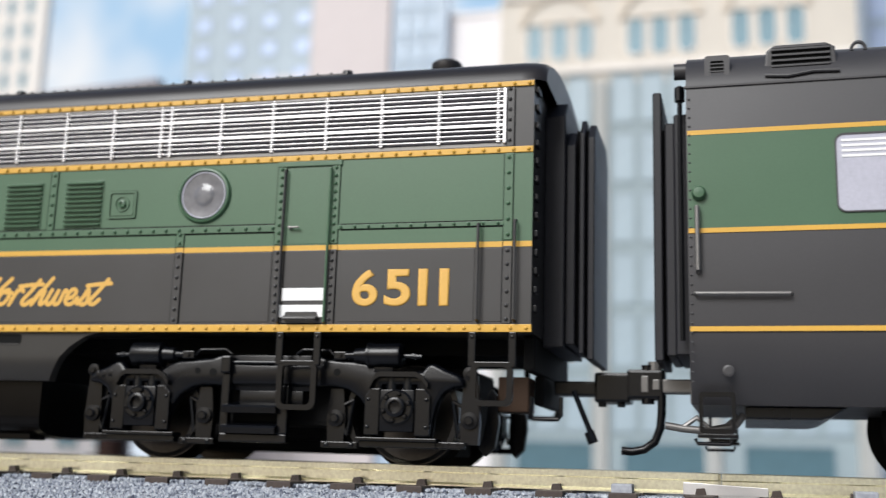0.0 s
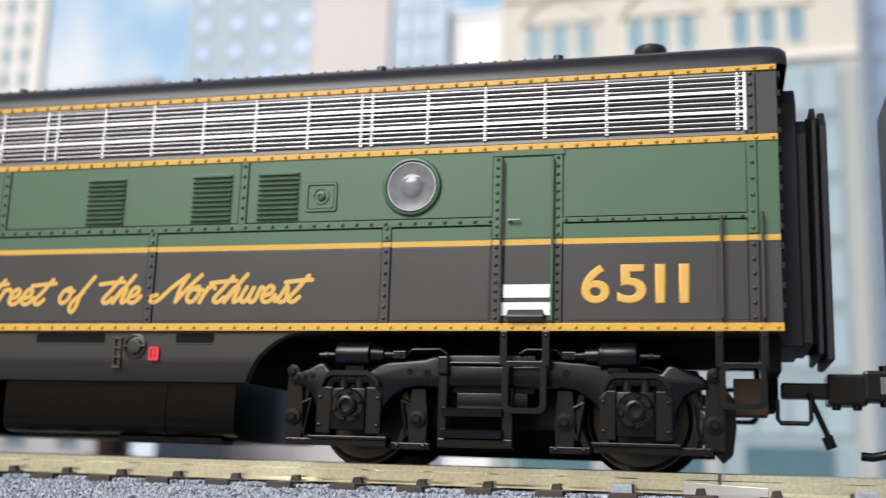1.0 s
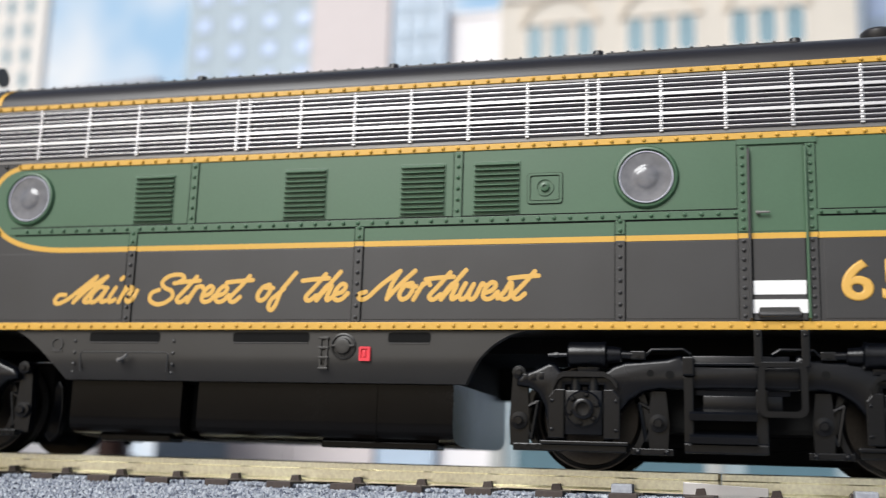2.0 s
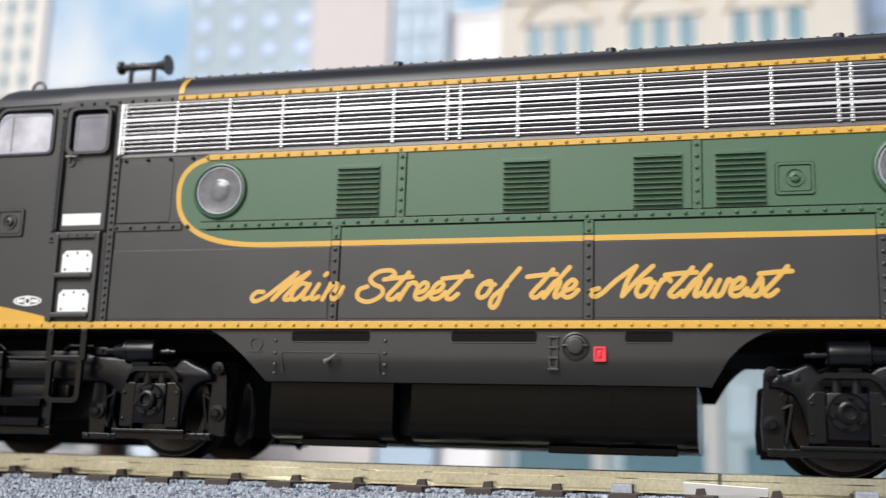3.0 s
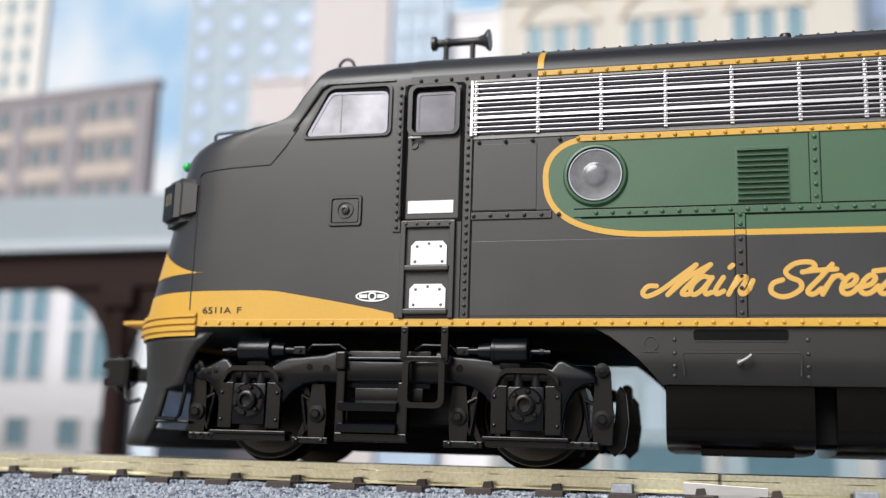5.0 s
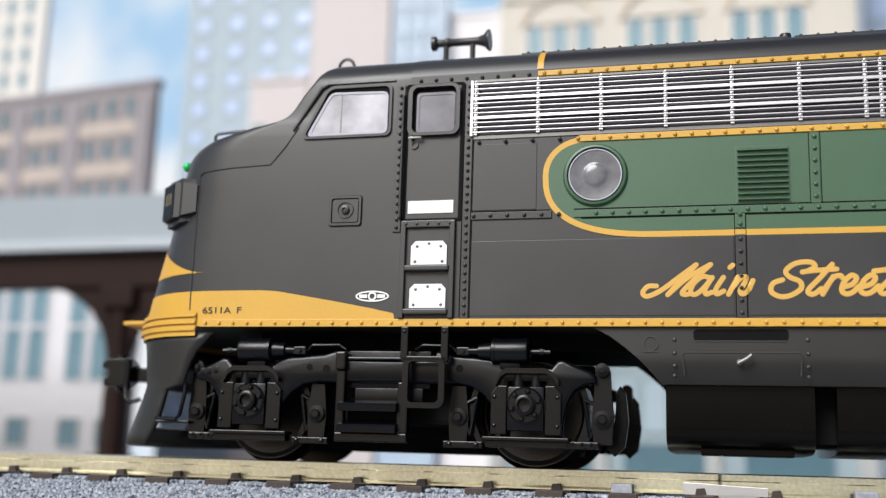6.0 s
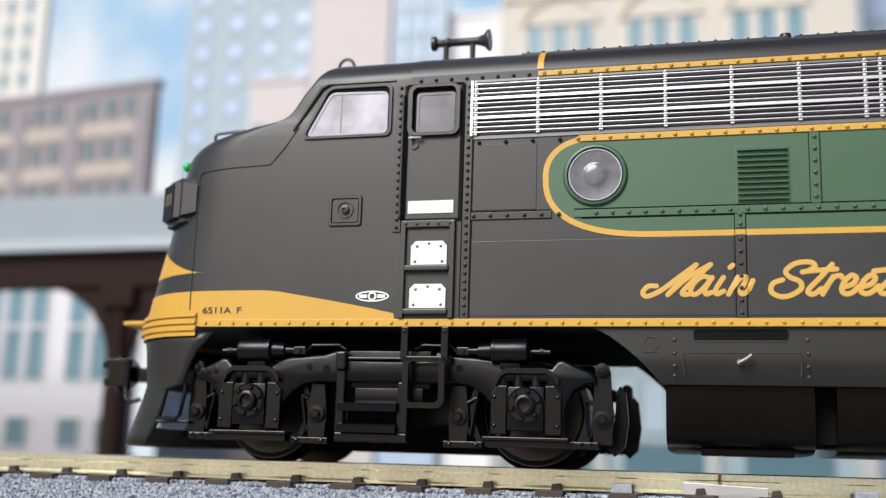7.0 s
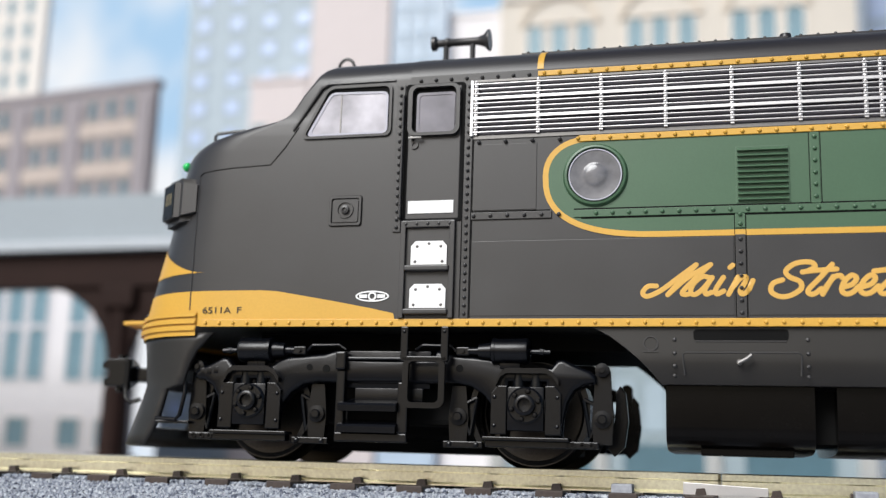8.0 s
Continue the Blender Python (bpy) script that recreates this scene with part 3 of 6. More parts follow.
def truck_at(x, name="truck"):
    """A two-axle truck: frames, axle boxes, springs, brake gear, steps and wheelsets."""
    t = new(name)
    t.empty_display_size = 0.005
    t.location = Vector((x, 0, 0)) * K
    t.parent = loco
    tagged(t, "black four-wheel truck with cast side frames")
    left = [(-23.0, 9.6), (-22.4, 10.1), (-21.0, 10.6), (-19.6, 11.3), (-18.9, 11.2), (-18.3, 10.4), (-13.6, 10.4), (-12.8, 11.0), (-11.6, 11.4), (-9, 11.6), (-7.2, 11.75), (-5.7, 12.2), (-5.3, 11.3), (-2, 11.2)]
    low = [(-2, 8.6), (-5.4, 8.5), (-8.0, 8.6), (-9.6, 8.3), (-11.0, 7.4), (-12.0, 6.2), (-12.6, 4.9), (-12.9, 3.0), (-13.8, 3.0), (-13.8, 8.8), (-17.7, 8.8), (-17.7, 3.0), (-19.5, 3.0), (-19.7, 5.0), (-20.1, 6.8), (-20.8, 8.0), (-21.8, 8.6), (-23.1, 8.8)]
    outline = left + [(-a, z) for a, z in left[::-1]] + [(-a, z) for a, z in low[::-1]] + low

    def yy(s, a, b):
        return sorted((s * a, s * b))
    for s in (-1, 1):
        bm = bmesh.new()
        casting(bm, outline, s, 15.45, 13.9, 0.5)
        for k in range(3):
            box(bm, -22.3 + 0.85 * k, -21.75 + 0.85 * k, *yy(s, 15.5, 15.3), 9.2 + 0.1 * k, 10.0 + 0.1 * k, 0.08)
        frame_part = part("side_frame", bm, CHASSIS, t, smooth=True)
        bm = bmesh.new()
        for hx, hz, r in ((-8.9, 10.2, 0.36), (-6.9, 10.05, 0.44), (8.4, 10.2, 0.4)):
            lathe(bm, [(r, s * 15.3), (r, s * 15.5), (r * 0.1, s * 15.5)], (hx, 0, hz), seg=14)
        part("bolt_hole", bm, DARK, frame_part)
        bm = bmesh.new()
        box(bm, -5.0, 5.0, *yy(s, 14.9, 12.5), 8.0, 12.1, 0.15)
        casting(bm, rounded(-3.9, 4.4, 8.5, 9.9, 0.65, 6), s, 15.15, 14.8, 0.2)
        box(bm, -3.6, 4.2, *yy(s, 14.95, 14.6), 6.4, 8.0, 0.1)
        part("bolster", bm, CHASSIS, t, smooth=True)
        for ax in (-15.75, 15.75):
            bm = bmesh.new()
            box(bm, ax - 1.95, ax + 1.95, *yy(s, 14.0, 16.1), 3.7, 8.3, 0.18)
            box(bm, ax - 2.7, ax + 2.7, *yy(s, 14.5, 15.75), 5.5, 7.0, 0.1)
            b0 = part("axle_box", bm, CHASSIS, t, smooth=True)
            bm = bmesh.new()
            lathe(bm, [(1.95, s * 15.8), (1.95, s * 16.25), (1.75, s * 16.45), (1.1, s * 16.45), (1.1, s * 16.95), (0.95, s * 17.05), (0.7, s * 17.05), (0.62, s * 16.6), (0.05, s * 16.55)], (ax, 0, 6.35), seg=24)
            for k in range(6):
                a = math.pi * k / 3 + 0.3
                lathe(bm, [(0.3, s * 16.4), (0.3, s * 16.62), (0.2, s * 16.75), (0.02, s * 16.76)], (ax + 1.48 * math.cos(a), 0, 6.35 + 1.48 * math.sin(a)), seg=8)
            part("bearing_cap", bm, CHASSIS, b0, smooth=True)
            bm = bmesh.new()
            for d in (-1, 1):
                x0, x1 = sorted((ax + d * 2.05, ax + d * 3.75))
                ch = 0.7
                pts = [(x0, 3.3), (x1, 3.3), (x1, 7.6), (x1 - ch, 8.4), (x0, 8.4)] if d > 0 else [(x0, 3.3), (x1, 3.3), (x1, 8.4), (x0 + ch, 8.4), (x0, 7.6)]
                prism(bm, pts, *yy(s, 15.3, 15.95), 0.1)
                rivets(bm, [(ax + d * 3.35, 4.2), (ax + d * 3.35, 7.2)], s * 15.95, 0.24, s, 0.2)
            part("pedestal_plate", bm, CHASSIS, t)
            bm = bmesh.new()
            for d in (-0.95, 0.95):
                cyl(bm, (ax + d, s * 14.9, 8.2), (ax + d, s * 14.9, 10.3), 0.72, 0.66, 12)
            part("spring", bm, CHASSIS, t, smooth=True)
            bm = bmesh.new()
            cap = [(ax - 3.2, 8.9), (ax - 2.7, 9.9), (ax - 2.1, 10.25), (ax + 2.1, 10.25), (ax + 2.8, 9.9), (ax + 3.5, 9.0)]
            prism(bm, cap + [(a_, z_ - 0.55) for a_, z_ in cap[::-1]], *yy(s, 15.2, 16.3))
            part("spring_cap", bm, CHASSIS, t)
            # brake cylinder with its rod and clevis
            d = 1 if ax < 0 else -1
            cx = ax + 0.4 if ax < 0 else 13.9
            bm = bmesh.new()
            prof = [(0.05, -2.2), (1.0, -2.2), (1.36, -1.95), (1.4, -1.7), (1.36, 0), (1.36, 1.5), (1.46, 1.55), (1.46, 1.85), (0.95, 2.05), (0.8, 3.4), (0.45, 3.5), (0.42, 4.6), (0.05, 4.6)]
            lathe(bm, [(r, d * q) for r, q in prof], (cx, s * 15.3, 12.1), axis="x", seg=20)
            cyl(bm, (cx - d * 2.2, s * 15.3, 12.05), (cx - d * 4.3, s * 15.3, 12.0), 0.28, seg=8)
            cyl(bm, (cx - d * 3.2, s * 15.3, 12.05), (cx - d * 3.6, s * 15.3, 12.0), 0.4, seg=8)
            box(bm, cx - 1.1, cx + 1.1, *yy(s, 14.6, 15.6), 10.2, 11.4, 0.1)
            part("brake_cylinder", bm, CHASSIS, t, smooth=True)
            bm = bmesh.new()
            e = cx + d * 5.2
            box(bm, e - 0.75, e + 0.75, *yy(s, 14.9, 15.7), 11.6, 12.5, 0.12)
            cyl(bm, (e, s * 14.7, 12.05), (e, s * 15.95, 12.05), 0.25, seg=8)
            tube(bm, [(e + d * 0.7, s * 15.2, 12.0), (e + d * 1.4, s * 15.2, 12.7), (e + d * 4.6, s * 15.2, 12.75), (e + d * 5.4, s * 15.2, 12.2)], 0.17)
            part("brake_rod", bm, CHASSIS, t)
            # hangers, shoes and links on both sides of the wheel
            for q in (-1, 1):
                inner = (q > 0) == (ax < 0)
                hx = ax + q * (7.6 if inner else 7.9 if ax > 0 else 7.1)
                bm = bmesh.new()
                top = 8.4 if inner else 10.2
                prism(bm, [(hx - 0.95, 2.5), (hx + 0.95, 2.5), (hx + 1.1, 5.0), (hx + 0.75, top), (hx - 0.75, top), (hx - 1.1, 5.0)], *yy(s, 13.4, 14.4), 0.0)
                lathe(bm, [(0.95, s * 14.3), (0.95, s * 14.75), (0.5, s * 14.8), (0.5, s * 15.05), (0.4, s * 15.15), (0.02, s * 15.15)], (hx, 0, 5.1), seg=14)
                if not inner:
                    lathe(bm, [(0.75, s * 14.0), (0.75, s * 15.1), (0.35, s * 15.15), (0.3, s * 15.35), (0.02, s * 15.35)], (hx, 0, 10.2), seg=12)
                # triangular lever beside the pivot
                tip = hx + (0.9 if hx < ax else -0.9)
                back = hx + (2.0 if hx < ax else -2.0)
                for a_, b_ in (((hx, 6.2), (back, 7.2)), ((back, 7.2), (back + (hx - back) * 0.35, 3.2)), ((back + (hx - back) * 0.35, 3.2), (tip, 4.2))):
                    tube(bm, [(a_[0], s * 14.2, a_[1]), (b_[0], s * 14.2, b_[1])], 0.2, 6)
                part("brake_hanger", bm, CHASSIS, t, smooth=True)
                bm = bmesh.new()
                arc = [(ax + q * 6.55 * math.cos(radians(a)), 5.8 + 6.55 * math.sin(radians(a))) for a in range(-32, 25, 8)]
                arc2 = [(ax + q * 5.95 * math.cos(radians(a)), 5.8 + 5.95 * math.sin(radians(a))) for a in range(-32, 25, 8)]
                prism(bm, arc + arc2[::-1], *yy(s, 9.8, 13.8))
                part("brake_shoe", bm, CHASSIS, t)
            bm = bmesh.new()
            box(bm, ax - 4.6, ax + 4.6, *yy(s, 14.0, 16.1), 2.65, 3.05, 0.1)
            box(bm, ax - 4.4, ax + 4.4, *yy(s, 14.2, 15.5), 1.95, 2.7, 0.1)
            part("tie_bar", bm, CHASSIS, t)
            bm = bmesh.new()
            x0, x1 = (ax - 7.6, ax - 4.2) if ax < 0 else (ax + 4.2, ax + 7.6)
            box(bm, x0, x1, *yy(s, 14.3, 15.3), 1.95, 2.75, 0.15)
            for k in range(3):
                lathe(bm, [(0.33, s * 15.2), (0.33, s * 15.45), (0.18, s * 15.45), (0.15, s * 15.3)], (x0 + 0.7 + k * 1.0, 0, 2.35), seg=10)
            x0, x1 = (ax + 4.8, -6.6) if ax < 0 else (6.6, ax - 4.8)
            box(bm, x0, x1, *yy(s, 14.3, 14.9), 1.8, 2.5, 0.1)
            rivets(bm, [(x0 + 0.7, 2.15), (x1 - 0.7, 2.15)], s * 14.9, 0.35, s, 0.25)
            part("brake_link", bm, CHASSIS, t)
        # step box hung from the middle of the frame
        for x0, x1, z0, z1 in ((-5.5, -4.5, 3.1, 9.9), (1.6, 2.8, 3.1, 8.6), (-5.5, 2.8, 2.1, 3.1)):
            bm = bmesh.new()
            box(bm, x0, x1, *yy(s, 14.9, 15.9), z0, z1, 0.15)
            part("step_hanger", bm, CHASSIS, t)
        bm = bmesh.new()
        box(bm, -5.6, -4.4, *yy(s, 14.9, 16.3), 9.9, 11.9, 0.2)
        part("hanger_lug", bm, CHASSIS, t)
        # Near-black sheet stands in for the shade between the treads.
        bm = bmesh.new()
        box(bm, -4.6, 1.7, *yy(s, 14.25, 13.9), 2.9, 6.9)
        part("step_gap_shade", bm, DARK, t)
        for z in (6.0, 3.7):
            bm = bmesh.new()
            # sloping tread with a turned-down front edge
            ends = [[bm.verts.new((x_, s * y_, z_)) for y_, z_ in ((14.3, z + 0.85), (16.55, z + 0.28), (16.75, z + 0.05), (16.7, z - 0.6), (16.4, z - 0.6), (16.3, z - 0.1), (14.3, z + 0.4))] for x_ in (-4.95, 1.7)]
            for i in range(7):
                j = (i + 1) % 7
                bm.faces.new((ends[0][i], ends[0][j], ends[1][j], ends[1][i]))
            for e in ends:
                bm.faces.new(e)
            part("step_tread", bm, CHASSIS, t)
        bm = bmesh.new()
        cyl(bm, (-4.6, s * 15.6, 11.2), (3.5, s * 15.6, 11.2), 0.2, seg=8)
        part("cross_rod", bm, CHASSIS, t)
        bm = bmesh.new()
        gd = [(23.6, 2.2), (24.4, 1.4), (25.5, 2.4), (25.9, 5.2), (25.6, 8.2), (25.0, 9.0), (24.5, 8.2), (24.6, 5.5), (24.2, 3.4)]
        prism(bm, gd, *yy(s, 9.6, 8.6), 0.12)
        part("end_guard", bm, CHASSIS, t)
    bm = bmesh.new()
    box(bm, -22, 22, -6.2, 6.2, 2.7, 11.5, 0.6)
    box(bm, -19.5, 19.5, -4.6, 4.6, 1.25, 3.2, 0.4)
    box(bm, -9, 9, -12, 12, 4.2, 9.8, 0.6)
    part("gear_tower", bm, DARK, t)
    for ax in (-15.75, 15.75):
        bm = bmesh.new()
        for s in (-1, 1):
            lathe(bm, [(0.6, s * 6.9), (3.0, s * 7.1), (5.0, s * 7.0), (6.3, s * 7.0), (6.4, s * 7.25), (5.95, s * 7.7), (5.8, s * 7.9), (5.75, s * 9.6)], (0, 0, 0), seg=48)
        cyl(bm, (0, -7, 0), (0, 7, 0), 0.8)
        w = part("wheelset", bm, TREAD, t, "metal wheelset with worn bright tread", at=(ax, 0, 5.8), smooth=True)
        bm = bmesh.new()
        for s in (-1, 1):
            lathe(bm, [(5.75, s * 9.55), (5.2, s * 9.75), (5.0, s * 9.35), (2.5, s * 9.2), (1.4, s * 9.6), (0.05, s * 9.7)], (0, 0, 0), seg=48)
            for k in range(8):
                a = k * math.pi / 4
                lathe(bm, [(0.5, s * 9.1), (0.5, s * 9.42), (0.05, s * 9.42)], (3.7 * math.cos(a), 0, 3.7 * math.sin(a)), seg=8)
        part("wheel_face", bm, WHEEL, w, "dark wheel centre", smooth=True)
        WHEELS.append((w, ax, 5.8))
    return t


WHEELS = []
front_truck = truck_at(-38.15)
rear_truck = truck_at(69.6)
# ---- side details of the locomotive ----
GRILLE_BACK = material("dark_grille_backing", (0.035, 0.031, 0.042), 0.6)
DULL = material("dull_grey_metal", (0.17, 0.165, 0.16), 0.4, metal=0.6, vary=0.1)
LENS = material("frosted_porthole_plastic", (0.10, 0.10, 0.108), 0.16, grain=900, stain=300, second=(0.20, 0.20, 0.215))
# Opaque pane colour; the pale mottling paints reflections into it.
PANE = material("reflection_mottled_glazing", (0.22, 0.215, 0.24), 0.08, grain=200, stain=260, second=(0.85, 0.83, 0.90))
PANE_DARK = material("smoky_door_glazing", (0.13, 0.13, 0.15), 0.10, grain=200, stain=160, second=(0.34, 0.33, 0.37))
LETTER = material("gold_lettering", (0.68, 0.39, 0.08), 0.45, vary=0.05)
FAINT = material("faint_gold_figures", (0.40, 0.33, 0.18), 0.5)
INK = material("dark_lettering", (0.03, 0.025, 0.015), 0.5)


def span(x0, x1, step):
    n = max(1, round((x1 - x0) / step))
    return [x0 + (x1 - x0) * k / n for k in range(n + 1)]


def grille(s):
    g = new("side_grille")
    g.empty_display_size = 0.005
    g.parent = loco
    tagged(g, "polished metal side grille with thin horizontal slats")

    def yy(a, b):
        return sorted((s * a, s * b))
    bm = bmesh.new()
    box(bm, -28.9, 97.0, *yy(16.52, 16.3), 35.8, 42.4)
    part("backing", bm, GRILLE_BACK, g)
    bm = bmesh.new()
    box(bm, -28.9, 97.2, *yy(16.62, 16.4), 35.5, 35.95, 0.05)
    box(bm, -28.9, 97.2, *yy(16.62, 16.4), 42.15, 42.45, 0.05)
    part("frame", bm, DULL, g)
    thin = thick = None
    for k in range(11):
        z = 41.85 - 0.56 * k
        heavy = k in (3, 7)
        src = thick if heavy else thin
        if src is None:
            bm = bmesh.new()
            h = 0.17 if heavy else 0.06
            box(bm, -28.9, 97.0, *yy(16.98, 16.72), -h, h, 0.03)
            src = part("slat", bm, STEEL, g, at=(0, 0, z))
            if heavy:
                thick = src
            else:
                thin = src
        else:
            again("slat", src, g, (0, 0, z))
    bm = bmesh.new()
    box(bm, -0.2, 0.2, *yy(16.86, 16.5), 35.95, 42.15, 0.03)
    rivets(bm, [(0, 36.25 + 0.56 * k + 0.28) for k in range(11)], s * 16.86, 0.2, s, 0.14)
    xs = [-28.4, -21.4, -14.5, -7.65, -0.8, 6.0, 12.4, 13.9, 20.5, 27.2, 34.0, 40.8, 47.5, 54.1, 55.4, 62.1, 68.8, 75.6, 82.4, 89.3, 96.2]
    first = part("post", bm, STEEL, g, at=(xs[0], 0, 0))
    for x in xs[1:]:
        again("post", first, g, (x, 0, 0))
    for x in (-28.85, 96.95):
        bm = bmesh.new()
        box(bm, x - 0.18, x + 0.18, *yy(17.0, 16.45), 35.8, 42.3, 0.06)
        part("end_bar", bm, STEEL, g)


def porthole(x, z, s, mat):
    p = new("porthole")
    p.empty_display_size = 0.005
    p.location = Vector((x, 0, z)) * K
    p.parent = loco
    bm = bmesh.new()
    lathe(bm, [(3.5, s * 16.5), (3.45, s * 16.72), (3.28, s * 16.95), (3.05, s * 17.0), (2.92, s * 16.52)], (0, 0, 0), seg=40)
    part("rim", bm, GREEN, p, smooth=True)
    bm = bmesh.new()
    lathe(bm, [(2.9, s * 16.5), (2.86, s * 16.78), (2.6, s * 16.76), (2.1, s * 16.7), (1.5, s * 16.68), (1.25, s * 16.71), (1.15, s * 16.76), (0.9, s * 16.82), (0.55, s * 16.86), (0.02, s * 16.88)], (0, 0, 0), seg=40)
    part("lens", bm, mat, p, "domed grey plastic lens", smooth=True)
    # Pale ring added to draw the reflection round the lens edge.
    bm = bmesh.new()
    lathe(bm, [(2.9, s * 16.6), (2.86, s * 16.86), (2.74, s * 16.86), (2.68, s * 16.7), (2.68, s * 16.52)], (0, 0, 0), seg=40)
    part("rim_reflection", bm, BLIND, p, "pale ring added as the reflection round the lens", smooth=True)


def louvre(x, s):
    l = new("louvre")
    l.empty_display_size = 0.003
    l.location = Vector((x, 0, 0)) * K
    l.parent = loco

    def yy(a, b):
        return sorted((s * a, s * b))
    bm = bmesh.new()
    box(bm, -2.7, 2.7, *yy(16.62, 16.4), 27.4, 33.45, 0.06)
    part("plate", bm, GREEN, l)
    bm = bmesh.new()
    v = [bm.verts.new((x_, s * y_, z_)) for x_ in (-2.5, 2.5) for y_, z_ in ((16.55, 0.24), (17.0, -0.02), (17.0, -0.1), (16.6, -0.12))]
    for i in range(4):
        j = (i + 1) % 4
        bm.faces.new((v[i], v[j], v[j + 4], v[i + 4]))
    bm.faces.new(v[:4])
    bm.faces.new(v[4:])
    first = part("slat", bm, GREEN, l, at=(0, 0, 33.05))
    for k in range(1, 10):
        again("slat", first, l, (0, 0, 33.05 - 0.585 * k))


def hatch(x, z, s, mat):
    """A square filler hatch with its recessed round valve."""
    h = new("filler_hatch")
    h.empty_display_size = 0.003
    h.location = Vector((x, 0, z)) * K
    h.parent = loco

    def yy(a, b):
        return sorted((s * a, s * b))
    bm = bmesh.new()
    ring_prism(bm, rounded(-1.9, 1.9, -1.7, 1.7, 0.3), rounded(-1.65, 1.65, -1.45, 1.45, 0.25), *yy(16.75, 16.4))
    part("frame", bm, mat, h)
    bm = bmesh.new()
    ring_prism(bm, rounded(-1.98, 1.98, -1.78, 1.78, 0.34), rounded(-1.6, 1.6, -1.4, 1.4, 0.25), *yy(16.58, 16.4))
    part("joint", bm, DARK, h)
    bm = bmesh.new()
    prism(bm, rounded(-1.52, 1.52, -1.32, 1.32, 0.25), *yy(16.66, 16.4))
    lathe(bm, [(1.0, s * 16.6), (0.98, s * 16.8), (0.85, s * 16.8), (0.8, s * 16.62)], (0, 0, 0.1), seg=20)
    lathe(bm, [(0.55, s * 16.6), (0.5, s * 16.95), (0.25, s * 17.0), (0.2, s * 16.8), (0.02, s * 16.8)], (0, 0, 0.1), seg=8)
    part("cover", bm, mat, h)


def battens(s):
    y, out = s * 16.70, s

    def strip(name, x0, x1, z0, z1, mat, deep=16.70):
        bm = bmesh.new()
        box(bm, x0, x1, *sorted((s * 16.4, s * deep)), z0, z1, 0.04)
        return part(name, bm, mat, loco)

    def studs(pts, mat, at_y=y, r=0.25, h=0.26):
        bm = bmesh.new()
        rivets(bm, pts, at_y, r, out, h)
        part("riveting", bm, mat, loco, kind="stuff")
    # riveted yellow battens
    studs([(x, 42.83) for x in span(-20.8, 99.7, 1.72)], YELLOW, s * 16.72, 0.25, 0.26)
    studs([(x, 35.1) for x in span(-17.0, 99.7, 1.72)], YELLOW, s * 16.72, 0.25, 0.26)
    studs([(x, 15.02) for x in span(-59.6, 99.7, 1.72)], YELLOW, s * 16.72, 0.23, 0.24)
    # belt batten across the green, black ahead of it
    strip("belt_batten", -17.4, 70.2, 26.35, 27.15, GREEN)
    strip("belt_batten", -28.7, -19.8, 26.35, 27.15, BLACK)
    strip("belt_batten", 77.6, 97, 26.45, 26.95, GREEN)
    studs([(x, 26.75) for x in span(-15, 69.6, 1.72)], GREEN)
    studs([(x, 26.75) for x in span(-28.4, -19, 1.72)], BLACK)
    studs([(x, 26.7) for x in span(78, 96.4, 1.72)], GREEN, r=0.2)
    # dark joints along the panel edges, the belt ones widened to paint batten shadows
    for x0, x1, z in ((-28.6, -20.0, 27.22), (-17.4, 69.9, 27.22), (-16.6, 69.9, 26.28), (77.9, 96.9, 27.0), (77.9, 96.9, 26.4)):
        bm = bmesh.new()
        box(bm, x0, x1, *sorted((s * 16.4, s * 16.6)), z - 0.1, z + 0.1)
        part("joint_and_shade", bm, DARK, loco)
    for x, z0, z1 in ((-0.25, 15.6, 26.3), (28.4, 15.6, 26.3), (57.7, 15.6, 26.3), (7.25, 27.2, 34.7), (39.75, 27.2, 34.7), (70.35, 15.6, 34.4), (77.1, 15.6, 34.4), (-29.2, 15.6, 42.2), (97.5, 15.6, 42.2)):
        for d in (-0.56, 0.56):
            bm = bmesh.new()
            box(bm, x + d - 0.035, x + d + 0.035, *sorted((s * 16.4, s * 16.6)), z0, z1)
            part("joint_and_shade", bm, DARK, loco)
    # upright seams
    for x in (7.25, 39.75):
        strip("seam_batten", x - 0.45, x + 0.45, 27.2, 34.7, GREEN)
        studs([(x, z) for z in span(27.9, 34.2, 1.2)], GREEN)
    for x in (-0.25, 28.4, 57.7):
        strip("seam_batten", x - 0.5, x + 0.5, 24.8, 26.3, GREEN)
        strip("seam_batten", x - 0.5, x + 0.5, 15.5, 24.1, BLACK)
        studs([(x, z) for z in (25.2, 26.2)], GREEN)
        studs([(x, z) for z in span(16, 23.6, 1.27)], BLACK)
    for x in (97.5,):
        strip("seam_batten", x - 0.5, x + 0.5, 24.8, 34.7, GREEN)
        strip("seam_batten", x - 0.5, x + 0.5, 15.5, 24.1, BLACK)
        strip("seam_batten", x - 0.5, x + 0.5, 35.5, 42.4, BLACK)
        studs([(x, z) for z in span(25.4, 34.2, 1.9)], GREEN)
        studs([(x, z) for z in span(16, 23.6, 1.5)], BLACK)
        studs([(x, z) for z in span(36.2, 42.2, 1.2)], BLACK)
    # lower black panels stand a little proud between the seams
    for x0, x1 in ((-28.6, -0.95), (0.45, 27.9), (29.1, 57.2), (58.4, 69.6), (78.2, 93.8), (94.9, 96.9)):
        strip("lower_panel", x0, x1, 15.75, 23.95, BLACK, 16.56)
    strip("side_panel", -28.6, -21.5, 27.4, 34.9, BLACK, 16.57)
